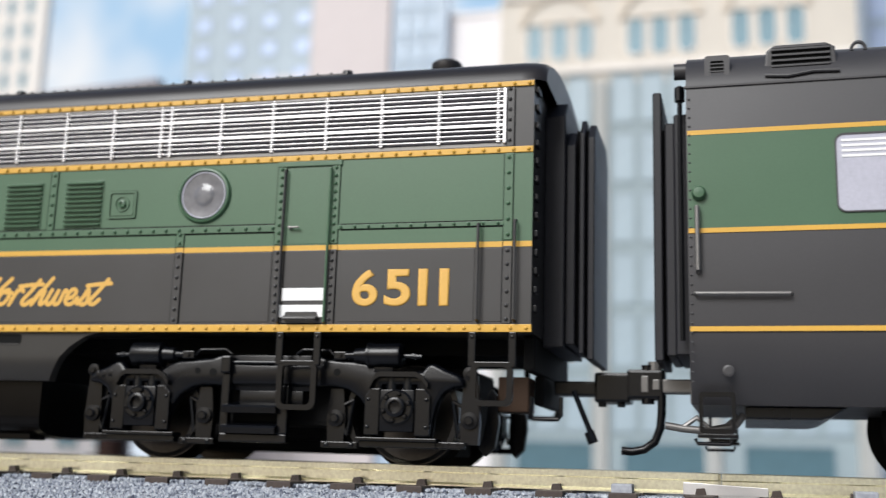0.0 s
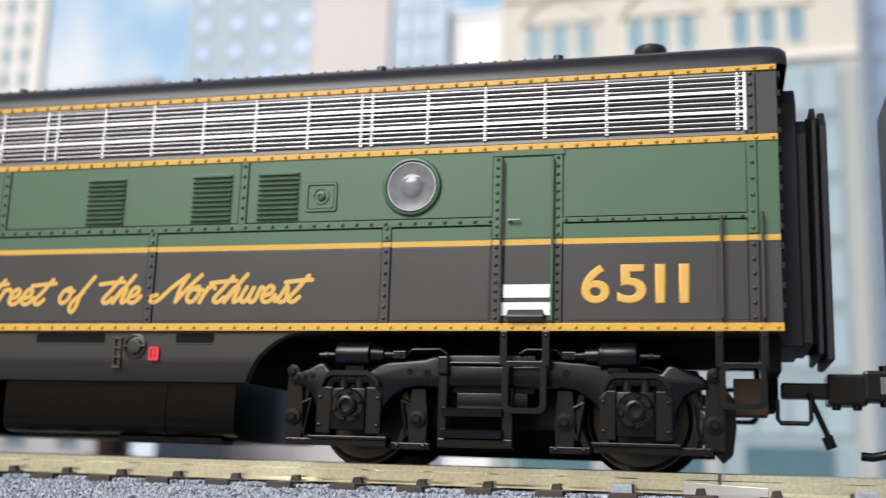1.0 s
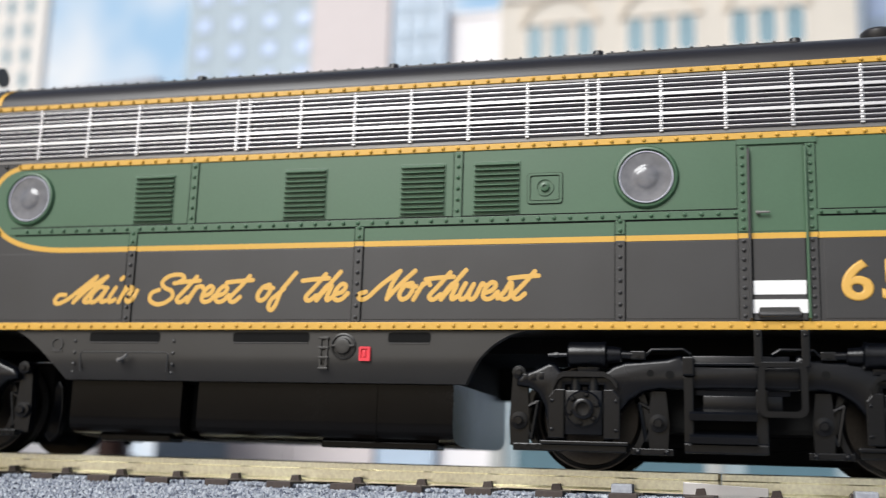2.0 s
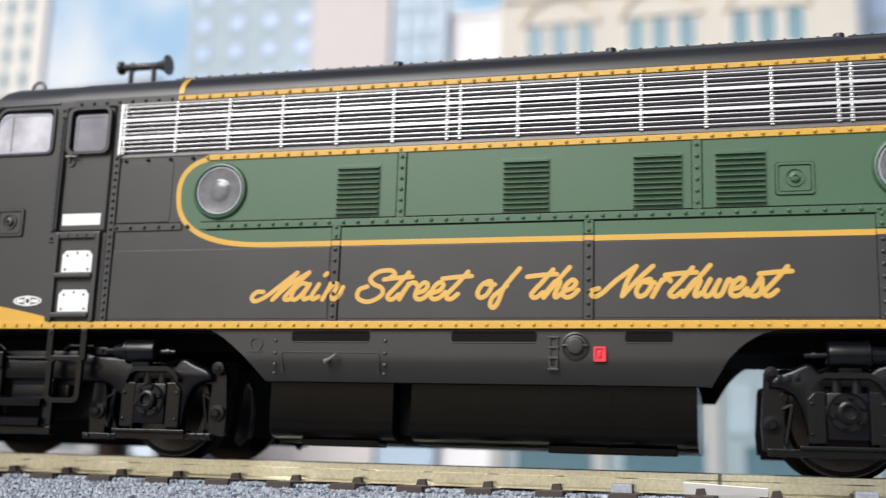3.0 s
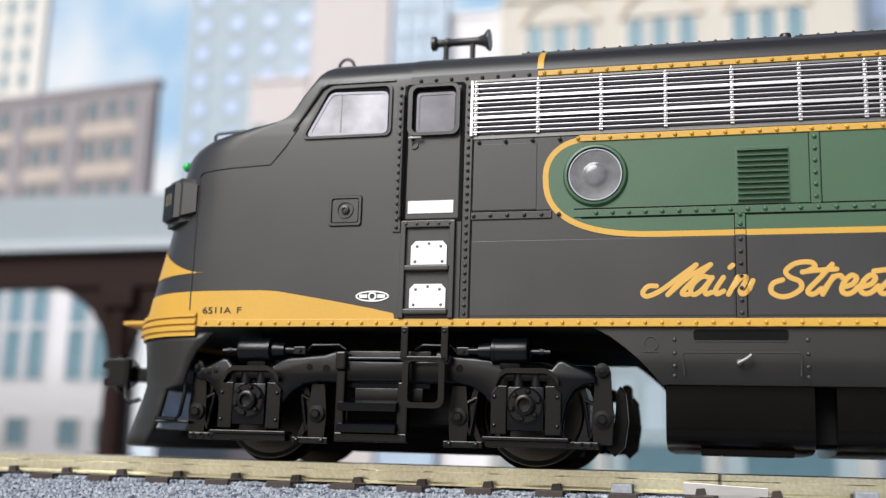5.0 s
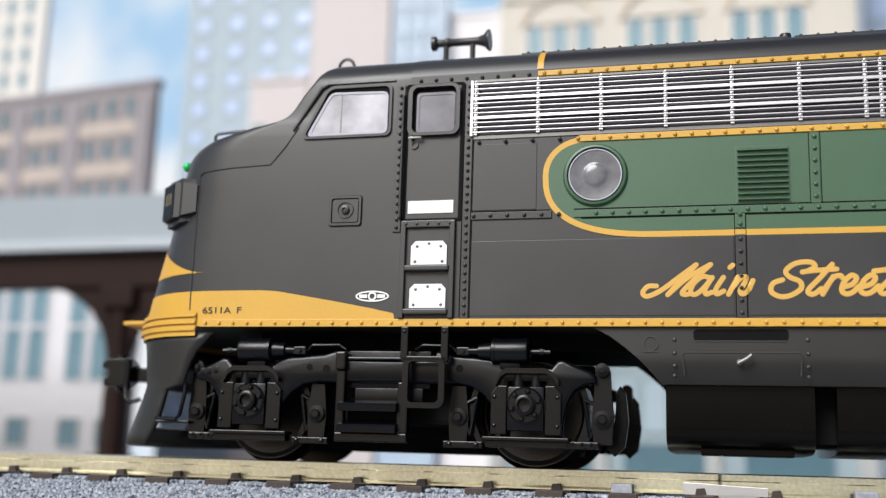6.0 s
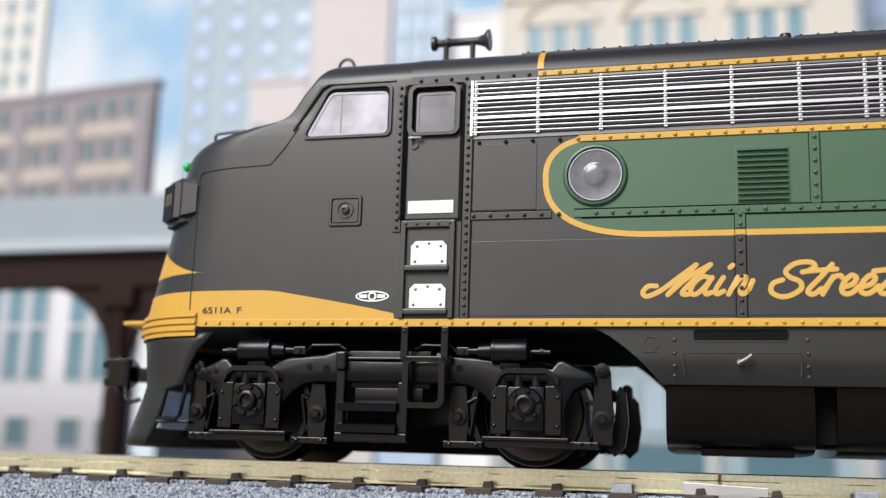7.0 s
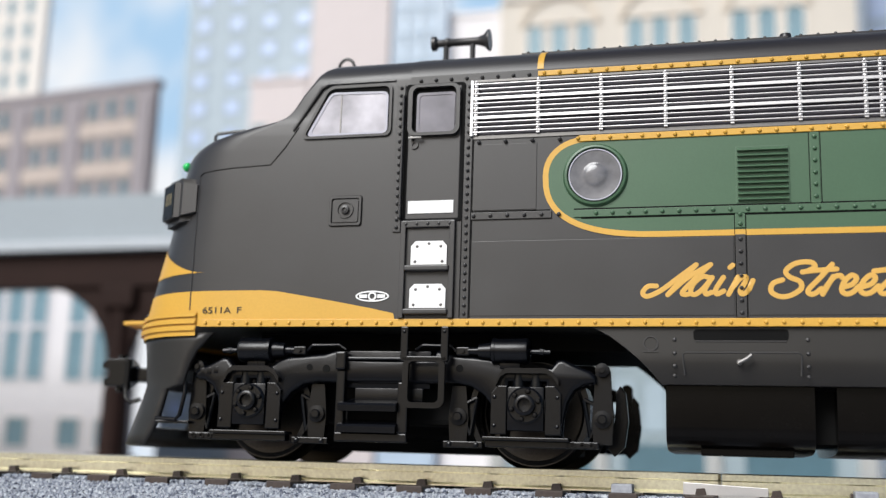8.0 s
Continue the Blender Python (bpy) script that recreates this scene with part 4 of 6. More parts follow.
    studs([(x, 35.15) for x in span(-28, -19, 2.9)], BLACK)
    studs([(x, 42.8) for x in span(-35, -22.5, 1.9)], BLACK, s * 16.5)
    # riveted posts beside the doors
    for x, z1 in ((-29.2, 42.1), (-37.2, 42.4)):
        strip("door_post", x - 0.45, x + 0.45, 15.5 if x > -30 else 25.2, z1, BLACK)
        studs([(x, z) for z in span(16 if x > -30 else 25.7, z1 - 0.4, 0.9)], BLACK, r=0.24)
    for x in (70.35, 77.1):
        strip("door_post", x - 0.5, x + 0.5, 24.8, 34.4, GREEN)
        strip("door_post", x - 0.5, x + 0.5, 15.5, 24.1, BLACK)
        studs([(x, z) for z in span(25.2, 33.8, 0.95)], GREEN, r=0.24)
        studs([(x, z) for z in span(16, 23.8, 0.95)], BLACK, r=0.24)
    strip("door_lintel", 69.8, 77.8, 34.1, 34.7, GREEN, 16.8)


def cab_door(s):
    d = new("cab_door")
    d.empty_display_size = 0.005
    d.parent = loco

    def yy(a, b):
        return sorted((s * a, s * b))
    bm = bmesh.new()
    ring_prism(bm, rounded(-36.65, -29.8, 26.3, 42.4, 0.3), rounded(-36.3, -30.15, 26.6, 42.1, 0.3), *yy(16.6, 16.4))
    part("door_gap", bm, DARK, d)
    bm = bmesh.new()
    box(bm, -36.3, -30.15, *yy(16.56, 16.3), 26.6, 42.1, 0.1)
    part("door_leaf", bm, BLACK, d)
    w = new("door_window")
    w.empty_display_size = 0.003
    w.parent = d
    bm = bmesh.new()
    ring_prism(bm, rounded(-36.25, -30.2, 36.15, 42.15, 0.9), rounded(-35.75, -30.65, 36.5, 41.85, 0.7), *yy(17.15, 16.4))
    part("frame", bm, BLACK, w)
    # Near-black plate paints the shadow inside the door window's frame.
    bm = bmesh.new()
    prism(bm, rounded(-35.8, -30.6, 36.45, 41.9, 0.6), *yy(16.6, 16.4))
    part("reveal_shade", bm, DARK, w)
    bm = bmesh.new()
    prism(bm, rounded(-35.35, -30.8, 36.55, 41.3, 0.45), *sorted((s * 16.7, s * 16.45)), 0.0)
    ring_prism(bm, rounded(-35.3, -30.85, 36.6, 41.2, 0.45), rounded(-35.0, -31.1, 36.9, 40.95, 0.35), *yy(16.78, 16.6))
    part("pane", bm, PANE_DARK, w)
    bm = bmesh.new()
    box(bm, -36.1, -34.5, *yy(17.25, 17.08), 35.75, 36.0, 0.08)
    cyl(bm, (-35.7, s * 16.5, 35.9), (-35.7, s * 17.2, 35.9), 0.2, seg=8)
    part("handle", bm, DULL, d, "bright metal door handle")
    bm = bmesh.new()
    lathe(bm, [(0.5, s * 16.5), (0.5, s * 16.75), (0.25, s * 16.75), (0.2, s * 16.6)], (-35.5, 0, 35.2), seg=12)
    part("lock", bm, BLACK, d)
    bm = bmesh.new()
    box(bm, -35.98, -30.73, *yy(16.64, 16.4), 27.25, 28.7, 0.03)
    part("kick_plate", bm, WHITE, d, "white sill plate")
    # steps let into the side under the door
    st = new("cab_steps")
    st.empty_display_size = 0.005
    st.parent = loco
    bm = bmesh.new()
    box(bm, -36.4, -30.4, *yy(16.54, 16.3), 15.6, 25.6)
    part("recess", bm, BLACK, st)
    bm = bmesh.new()
    for x in (-36.3, -30.7):
        box(bm, x - 0.3, x + 0.3, *yy(17.0, 16.4), 15.5, 26.3, 0.08)
    box(bm, -36.6, -30.4, *yy(16.95, 16.4), 25.6, 26.4, 0.1)
    part("stile", bm, BLACK, st)
    for z in (15.9, 20.7):
        bm = bmesh.new()
        box(bm, -36.0, -30.95, *yy(17.3, 16.4), z, z + 0.6, 0.15)
        part("step", bm, BLACK, st)
        bm = bmesh.new()
        zz = z + 0.75
        prism(bm, [(-35.4, zz), (-31.3, zz), (-31.3, zz + 2.1), (-31.8, zz + 2.65), (-34.9, zz + 2.65), (-35.4, zz + 2.1)], *yy(16.68, 16.4))
        pl = part("step_plate", bm, WHITE, st, "white riveted plate")
        bm = bmesh.new()
        rivets(bm, [(-34.9, zz + 0.35), (-31.8, zz + 0.35), (-34.7, zz + 2.05), (-32.0, zz + 2.05), (-33.35, zz + 2.35)], s * 16.68, 0.18, s, 0.12)
        part("riveting", bm, DULL, pl)
    bm = bmesh.new()
    rivets(bm, [(x, 26.0) for x in span(-36.0, -31.0, 1.25)], s * 16.95, 0.2, s, 0.16)
    part("riveting", bm, BLACK, st)
    # upright handrail
    bm = bmesh.new()
    tube(bm, [(-36.75, s * 16.5, 26.6), (-36.75, s * 17.2, 26.7), (-36.75, s * 17.2, 40.9), (-36.75, s * 16.5, 41.0)], 0.15)
    part("handrail", bm, BLACK, loco)


def rear_door(s):
    d = new("side_door")
    d.empty_display_size = 0.005
    d.parent = loco

    def yy(a, b):
        return sorted((s * a, s * b))
    for z0, z1, m in ((24.8, 33.9, GREEN), (15.6, 24.05, BLACK)):
        bm = bmesh.new()
        box(bm, 71.25, 76.4, *yy(16.6, 16.3), z0, z1, 0.05)
        part("door_leaf", bm, m, d)
    bm = bmesh.new()
    box(bm, 71.1, 76.6, *yy(16.55, 16.3), 15.5, 34.1)
    part("door_gap", bm, DARK, d)
    bm = bmesh.new()
    box(bm, 71.6, 73.0, *yy(17.15, 16.98), 26.62, 26.84, 0.06)
    cyl(bm, (71.8, s * 16.5, 26.75), (71.8, s * 17.1, 26.75), 0.2, seg=8)
    part("handle", bm, DULL, d, "bright metal door handle")
    bm = bmesh.new()
    box(bm, 71.2, 76.35, *yy(16.68, 16.4), 18.2, 19.65, 0.04)
    part("sill_plate", bm, WHITE, d, "white sill plate")
    bm = bmesh.new()
    prism(bm, [(71.0, 16.3), (71.6, 16.3), (71.8, 16.9), (75.6, 16.9), (75.8, 16.3), (76.45, 16.3), (76.45, 17.7), (71.0, 17.7)], *yy(16.68, 16.4))
    part("sill_plate", bm, WHITE, d, "white notched plate")
    bm = bmesh.new()
    tube(bm, [(71.8, s * 16.6, 16.2), (71.8, s * 17.3, 16.1), (75.7, s * 17.3, 16.1), (75.7, s * 16.6, 16.2)], 0.26)
    part("grab_iron", bm, BLACK, d)
    for x in (70.95, 76.6):
        bm = bmesh.new()
        tube(bm, [(x, s * 16.5, 15.6), (x, s * 17.1, 15.7), (x, s * 17.1, 33.6), (x, s * 16.5, 33.7)], 0.15)
        part("handrail", bm, GREEN if x > 76 else BLACK, loco)


def stirrup(x0, x1, s, low=6.2):
    bm = bmesh.new()
    y = s * 16.9
    for x in (x0, x1):
        box(bm, x - 0.42, x + 0.42, *sorted((s * 16.6, s * 17.2)), 10.8, 14.55, 0.12)
        rivets(bm, [(x, 14.0)], s * 17.2, 0.22, s, 0.15)
    box(bm, x0 - 0.3, x1 + 0.3, *sorted((s * 16.6, s * 17.2)), 10.75, 11.35, 0.12)
    ring_prism(bm, rounded(x0 - 0.1, x1 + 0.1, low - 0.4, 11.2, 0.9), rounded(x0 + 0.55, x1 - 0.55, low + 0.2, 10.8, 0.5), *sorted((s * 16.6, s * 17.2)))
    part("stirrup_step", bm, CHASSIS, loco)


def rear_grabs(s):
    for x, z1 in ((94.3, 26.6), (98.4, 26.9)):
        bm = bmesh.new()
        tube(bm, [(x, s * 16.5, 15.8), (x, s * 17.3, 15.9), (x, s * 17.3, z1), (x, s * 16.5, z1 + 0.1)], 0.18)
        part("handrail", bm, BLACK, loco)


for side in (-1, 1):
    grille(side)
    porthole(-15.12, 30.95, side, LENS)
    porthole(60.45, 31.0, side, LENS)
    for lx in (2.1, 21.5, 35.65, 44.15):
        louvre(lx, side)
    hatch(-43.35, 27.8, side, BLACK)
    hatch(49.55, 30.15, side, GREEN)
    battens(side)
    cab_door(side)
    rear_door(side)
    stirrup(-35.6, -31.1, side)
    stirrup(71.5, 76.05, side)
    stirrup(93.9, 98.35, side, 7.0)
    rear_grabs(side)

# slogan: a slanted brush script, each letter drawn in strokes; the height of an x is 1
SCRIPT = {
    "M": (2.55, [[(0.75, 0.5), (0.3, 0.48), (0.02, 0.12), (0.28, -0.08), (1.0, 0.25), (2.0, 1.02), (2.85, 1.68)], [(2.85, 1.68), (2.1, 0.85), (1.35, 0.0)],
                 [(1.35, 0.0), (2.4, 0.95), (3.6, 1.68)], [(3.6, 1.68), (2.75, 0.85), (2.12, 0.15), (2.25, 0.0), (2.5, 0.05)]]),
    "a": (1.2, [[(1.05, 0.92), (0.62, 1.0), (0.15, 0.6), (0.0, 0.15), (0.2, 0.0), (0.6, 0.28), (1.1, 0.9)], [(1.12, 0.95), (0.75, 0.3), (0.8, 0.02), (1.1, 0.12)]]),
    "i": (0.75, [[(0.5, 0.95), (0.1, 0.28), (0.15, 0.02), (0.5, 0.18)], [(0.85, 1.5), (0.98, 1.62)]]),
    "n": (1.1, [[(0.5, 0.95), (0.0, 0.0)], [(0.15, 0.3), (0.65, 0.9), (0.92, 0.92), (0.85, 0.65), (0.6, 0.2), (0.7, 0.0), (1.0, 0.2), (1.25, 0.75)]]),
    "S": (2.05, [[(2.2, 1.3), (2.55, 1.5), (2.3, 1.76), (1.5, 1.7), (0.95, 1.3), (1.15, 0.95), (1.7, 0.7), (1.75, 0.3), (1.2, -0.05), (0.6, -0.12), (0.12, 0.15), (0.22, 0.6), (0.75, 0.8)]]),
    "t": (0.85, [[(1.42, 1.62), (0.75, 0.9), (0.1, 0.25), (0.16, 0.02), (0.42, 0.02), (0.8, 0.3)], [(-0.2, 1.22), (0.6, 1.3), (1.65, 1.36)]]),
    "r": (0.98, [[(0.6, 0.95), (0.0, 0.0)], [(0.2, 0.4), (0.65, 0.92), (1.0, 1.0), (1.08, 0.88)]]),
    "e": (1.0, [[(0.1, 0.36), (0.62, 0.52), (0.86, 0.85), (0.6, 1.0), (0.2, 0.65), (0.05, 0.2), (0.26, 0.0), (0.62, 0.08), (1.0, 0.42)]]),
    "o": (1.0, [[(0.9, 1.0), (0.4, 0.85), (0.05, 0.35), (0.2, 0.02), (0.6, 0.15), (0.95, 0.65), (0.85, 1.0), (0.55, 0.85), (1.15, 0.8)]]),
    "f": (1.4, [[(1.75, 1.75), (1.25, 1.2), (0.75, 0.6), (0.4, -0.25), (0.1, -0.6), (-0.12, -0.4), (0.05, 0.05), (0.5, 0.4), (0.95, 0.75)]]),
    "h": (1.15, [[(1.6, 1.75), (0.8, 0.9), (0.0, 0.0)], [(0.2, 0.35), (0.7, 0.9), (1.0, 0.94), (0.95, 0.7), (0.7, 0.2), (0.76, 0.0), (1.1, 0.2)]]),
    "N": (2.75, [[(0.5, 0.5), (0.05, 0.32), (0.2, 0.02), (0.7, 0.2), (1.6, 0.95), (2.8, 1.75)], [(2.8, 1.75), (2.25, 0.9), (1.95, 0.05)], [(1.95, 0.05), (2.8, 0.9), (3.8, 1.75)]]),
    "w": (1.55, [[(0.45, 0.95), (0.08, 0.3), (0.18, 0.0), (0.5, 0.15), (0.98, 0.9)], [(0.98, 0.9), (0.68, 0.3), (0.78, 0.0), (1.1, 0.15), (1.5, 0.9), (1.7, 0.82)]]),
    "s": (0.92, [[(0.0, 0.05), (0.4, 0.4), (0.82, 1.0), (0.86, 0.6), (0.76, 0.15), (0.42, -0.02), (0.12, 0.1)]]),
}


def brush(bm, pts, y, r):
    """A rounded stroke along points in x and z, slightly proud of the plane y."""
    pts = [Vector(p) for p in pts]
    ext = [2 * pts[0] - pts[1]] + pts + [2 * pts[-1] - pts[-2]]
    line = []
    for a, b, c, d in zip(ext, ext[1:], ext[2:], ext[3:]):
        line += [0.5 * (2 * b + (c - a) * t + (2 * a - 5 * b + 4 * c - d) * t * t + (3 * b - a - 3 * c + d) * t ** 3) for t in (0, 0.2, 0.4, 0.6, 0.8)]
    line.append(pts[-1])
    h, t0 = (line[0] - line[1]).normalized(), (line[-1] - line[-2]).normalized()
    caps = [(math.sin(a), math.cos(a)) for a in (1.35, 0.9, 0.45)]
    rows = [(line[0] + h * r * q, r * w) for q, w in caps] + [(p, r) for p in line] + [(line[-1] + t0 * r * q, r * w) for q, w in caps[::-1]]
    rings = []
    for i, (p, w) in enumerate(rows):
        d = (rows[min(i + 1, len(rows) - 1)][0] - rows[max(i - 1, 0)][0]).normalized()
        side = Vector((-d.y, d.x))
        ring = []
        for u, lift in ((-1, 0.0), (-0.92, 0.025), (0, 0.032), (0.92, 0.025), (1, 0.0)):
            q = p + side * w * u
            over = max(max(0.0, min(1.0, (0.72 - abs(q.x - seam)) / 0.16)) for seam in (-0.25, 28.4))     # the paint runs over the seam battens
            ring.append(bm.verts.new((q.x, y - lift - 0.15 * over, q.y)))
        rings.append(ring)
    for a, b in zip(rings, rings[1:]):
        for k in range(4):
            bm.faces.new((a[k], a[k + 1], b[k + 1], b[k]))


for word, x0, x1, base, tall in (("Main", -10.45, 1.15, 17.8, 1.85), ("Street", 2.35, 15.95, 17.75, 1.85), ("of", 16.1, 21.25, 17.85, 1.82), ("the", 21.55, 27.6, 17.85, 1.85), ("Northwest", 28.4, 49.25, 17.85, 1.85)):
    strokes, at = [], 0.0
    for letter in word:
        step, lines = SCRIPT[letter]
        strokes += [[(at + x, z) for x, z in l] for l in lines]
        at += step
    lo, hi = min(x for l in strokes for x, _ in l), max(x for l in strokes for x, _ in l)
    kx = (x1 - x0 - 0.56) / (hi - lo)
    bm = bmesh.new()
    for l in strokes:
        brush(bm, [(x0 + 0.28 + (x - lo) * kx, base + 0.1 + z * tall) for x, z in l], -16.565, 0.265)
    part("slogan_word", bm, LETTER, loco, "gold script lettering on the black panel", smooth=True)
for digit, x0, x1 in (("6", 79.7, 82.75), ("5", 83.5, 86.6), ("1", 87.45, 88.55), ("1", 89.9, 91.0)):
    lettering("road_number", digit, LETTER, loco, x0, x1, 17.5, 21.7, -16.6, 0.0, 0.03, "gold road number figure")
lettering("class_number", "F", INK, loco, -55.85, -55.3, 16.18, 16.88, -16.6, 0.0, 0.0, "small dark class letter")
lettering("class_number", "6511A", INK, loco, -60.15, -56.6, 16.15, 16.88, -16.6, 0.0, 0.0, "small dark class number")


def side_trim():
    # oval builder's emblem, drawn as plain shapes
    bm = bmesh.new()
    n = 28
    out = [(-39.7 + 1.95 * math.cos(2 * math.pi * k / n), 18.0 + 0.62 * math.sin(2 * math.pi * k / n)) for k in range(n)]
    inn = [(-39.7 + 1.75 * math.cos(2 * math.pi * k / n), 18.0 + 0.45 * math.sin(2 * math.pi * k / n)) for k in range(n)]
    ring_prism(bm, out, inn, -16.6, -16.45)
    for x0, x1 in ((-41.2, -40.3), (-39.1, -38.2)):
        box(bm, x0, x1, -16.6, -16.45, 17.8, 18.2)
    lathe(bm, [(0.5, -16.45), (0.5, -16.6), (0.3, -16.6), (0.3, -16.45)], (-39.7, 0, 18.0), seg=14)
    part("emblem", bm, WHITE, loco, "small white oval emblem")
    # yellow sweep on the lower side of the cab
    sweep = [(-58.2, 15.3), (-37.0, 15.3), (-37.2, 16.1), (-40, 16.7), (-44, 17.45), (-48, 18.15), (-51, 18.65), (-53, 18.8), (-58.2, 18.78)]
    for s in (-1, 1):
        bm = bmesh.new()
        prism(bm, sweep, *sorted((s * 16.4, s * 16.545)))
        part("yellow_sweep", bm, YELLOW, loco, "yellow paint sweep tapering along the cab side")
    # nose bands that follow the curve
    bm = bmesh.new()
    nose_skin(bm, [14.7, 16, 17.4, 18.78], 0.05)
    part("nose_band", bm, YELLOW, loco, "yellow band round the nose", smooth=True)
    bm = bmesh.new()
    rows = []
    for k in range(8):
        q = k / 7
        pts = []
        for x, y in plan(23, 0.06, 24):
            share = max(0.0, min(1.0, (-60.6 - x) / 9.0))
            z = 21.0 - 0.25 * share + q * 4.6 * share ** 1.6
            pts.append((x, y, z))
        rows.append(pts)
    full = []
    for r in rows:
        rr = []
        for x, y, z in r:
            p = plan(z, 0.06, 24)
            i = r.index((x, y, z))
            rr.append((p[i][0], p[i][1], z))
        full.append(rr + [(x, -y, z) for x, y, z in rr[-2::-1]])
    vs = [[bm.verts.new(p) for p in r] for r in full]
    for a, b in zip(vs, vs[1:]):
        for i in range(len(a) - 1):
            bm.faces.new((a[i], a[i + 1], b[i + 1], b[i]))
    part("nose_chevron", bm, YELLOW, loco, "yellow chevron on the nose", smooth=True)
    # ribs of the anticlimber under the band
    for z in (14.2, 15.0, 15.8):
        bm = bmesh.new()
        vs = nose_skin(bm, [z, z + 0.25, z + 0.5], 0.42, cut=lambda zz: -60.9)
        part("bumper_rib", bm, YELLOW, loco, smooth=True)
    bm = bmesh.new()
    nose_skin(bm, [13.6, 14.3, 15, 15.7, 16.4], 0.18, cut=lambda zz: -60.9)
    part("bumper_band", bm, YELLOW, loco, smooth=True)
    # seams of the nose hood
    for s in (-1, 1):
        bm = bmesh.new()
        knots = [(-62.3, 32.7), (-61.6, 33.1), (-57.5, 33.4), (-52.9, 33.6), (-51.2, 35.6), (-49.6, 38.0)]
        bm2 = bmesh.new()
        rib = []
        for k in range(24):
            z = 16.6 + 16.3 * k / 23
            p = min(plan(z, 0.0, 600), key=lambda q: abs(q[0] + 62.0 + 0.015 * (z - 16)))
            rib.append((p[0], -s * p[1], z))
        tube(bm2, rib, 0.1, 6)
        part("nose_rib", bm2, BLACK, loco)
        run = [(a[0] + (b[0] - a[0]) * k / 6, a[1] + (b[1] - a[1]) * k / 6) for a, b in zip(knots, knots[1:]) for k in range(6)] + knots[-1:]
        pts = []
        for x, z in run:
            half = plan(z, 0.0, 600)
            best = (x, half[0][1]) if x > half[0][0] else min(half, key=lambda p: abs(p[0] - x))
            pts.append((best[0], -s * best[1], z))
        tube(bm, pts, 0.07, 6)
        part("nose_seam", bm, DARK, loco)


side_trim()


def pilot():
    """The apron under the nose, cut away behind for the truck."""
    arch = [(1.2, -67.6), (3.6, -66.2), (4.2, -65.8), (6.2, -65.3), (7.6, -64.9), (8.2, -62.4), (9.6, -62.1), (11.9, -60.9), (14.3, -58.4)]
    bm = bmesh.new()
    zs = [1.2, 2.4, 3.6, 4.2, 6.2, 7.6, 8.2, 9, 10.5, 12, 13, 14.0]
    rows = []
    for z in zs:
        half = plan(z, -0.1, 16, from_x=lerp(arch, z))
        rows.append([(x, y, z) for x, y in half] + [(x, -y, z) for x, y in half[-2::-1]])
    vs = [[bm.verts.new(p) for p in r] for r in rows]
    last = len(vs[0]) - 1
    for k, (a, b) in enumerate(zip(vs, vs[1:])):
        for i in range(last):
            hole = zs[k] >= 3.5 and zs[k + 1] <= 8.3 and abs(rows[k][i][1] + rows[k][i + 1][1]) < 13     # the coupler opening
            if not hole:
                bm.faces.new((a[i], a[i + 1], b[i + 1], b[i]))
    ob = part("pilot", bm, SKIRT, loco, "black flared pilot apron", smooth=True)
    m = ob.modifiers.new("thickness", "SOLIDIFY")
    m.thickness, m.offset = 0.0005, -1
    for s in (-1, 1):
        bm = bmesh.new()
        tube(bm, [(-62.3, s * 15.3, 8.4), (-62.2, s * 15.4, 7.2), (-62.7, s * 15.4, 4.6), (-63.2, s * 15.4, 4.1), (-65.9, s * 15.0, 4.2)], 0.24)
        box(bm, -65.9, -61.6, *sorted((s * 13.2, s * 15.3)), 3.7, 4.0, 0.1)
        part("pilot_step", bm, CHASSIS, loco)
    bm = bmesh.new()
    box(bm, -78.6, -70, -1.3, 1.3, 9.4, 11.2, 0.2)
    prism(bm, [(-80.9, 8.7), (-78.2, 8.6), (-77.4, 9.3), (-77.2, 11.4), (-78.0, 12.3), (-80.6, 12.2), (-81.3, 11.6), (-81.2, 11.0), (-80.0, 10.9), (-79.7, 9.8), (-81.0, 9.5)], -2.6, 0.2, 0.15)
    box(bm, -81.2, -79.0, 0.4, 2.6, 9.0, 12.0, 0.3)
    cyl(bm, (-79.2, -1.2, 8.0), (-79.2, -1.2, 12.8), 0.6, seg=12)
    cyl(bm, (-77.6, -2.2, 8.2), (-77.6, -2.2, 12.2), 0.5, seg=12)
    tube(bm, [(-77.8, -2.4, 8.8), (-77.4, -2.6, 7.2), (-76.6, -2.6, 6.6), (-75.4, -2.4, 7.0)], 0.3)
    part("coupler", bm, CHASSIS, loco, "black knuckle coupler")
    bm = bmesh.new()
    for z in (16.6,):
        tube(bm, [(-73.5, -5, z), (-77.2, -4.6, z), (-77.6, 0, z), (-77.2, 4.6, z), (-73.5, 5, z)], 0.3)
    part("drop_step", bm, YELLOW, loco, "yellow drop step rim")


pilot()


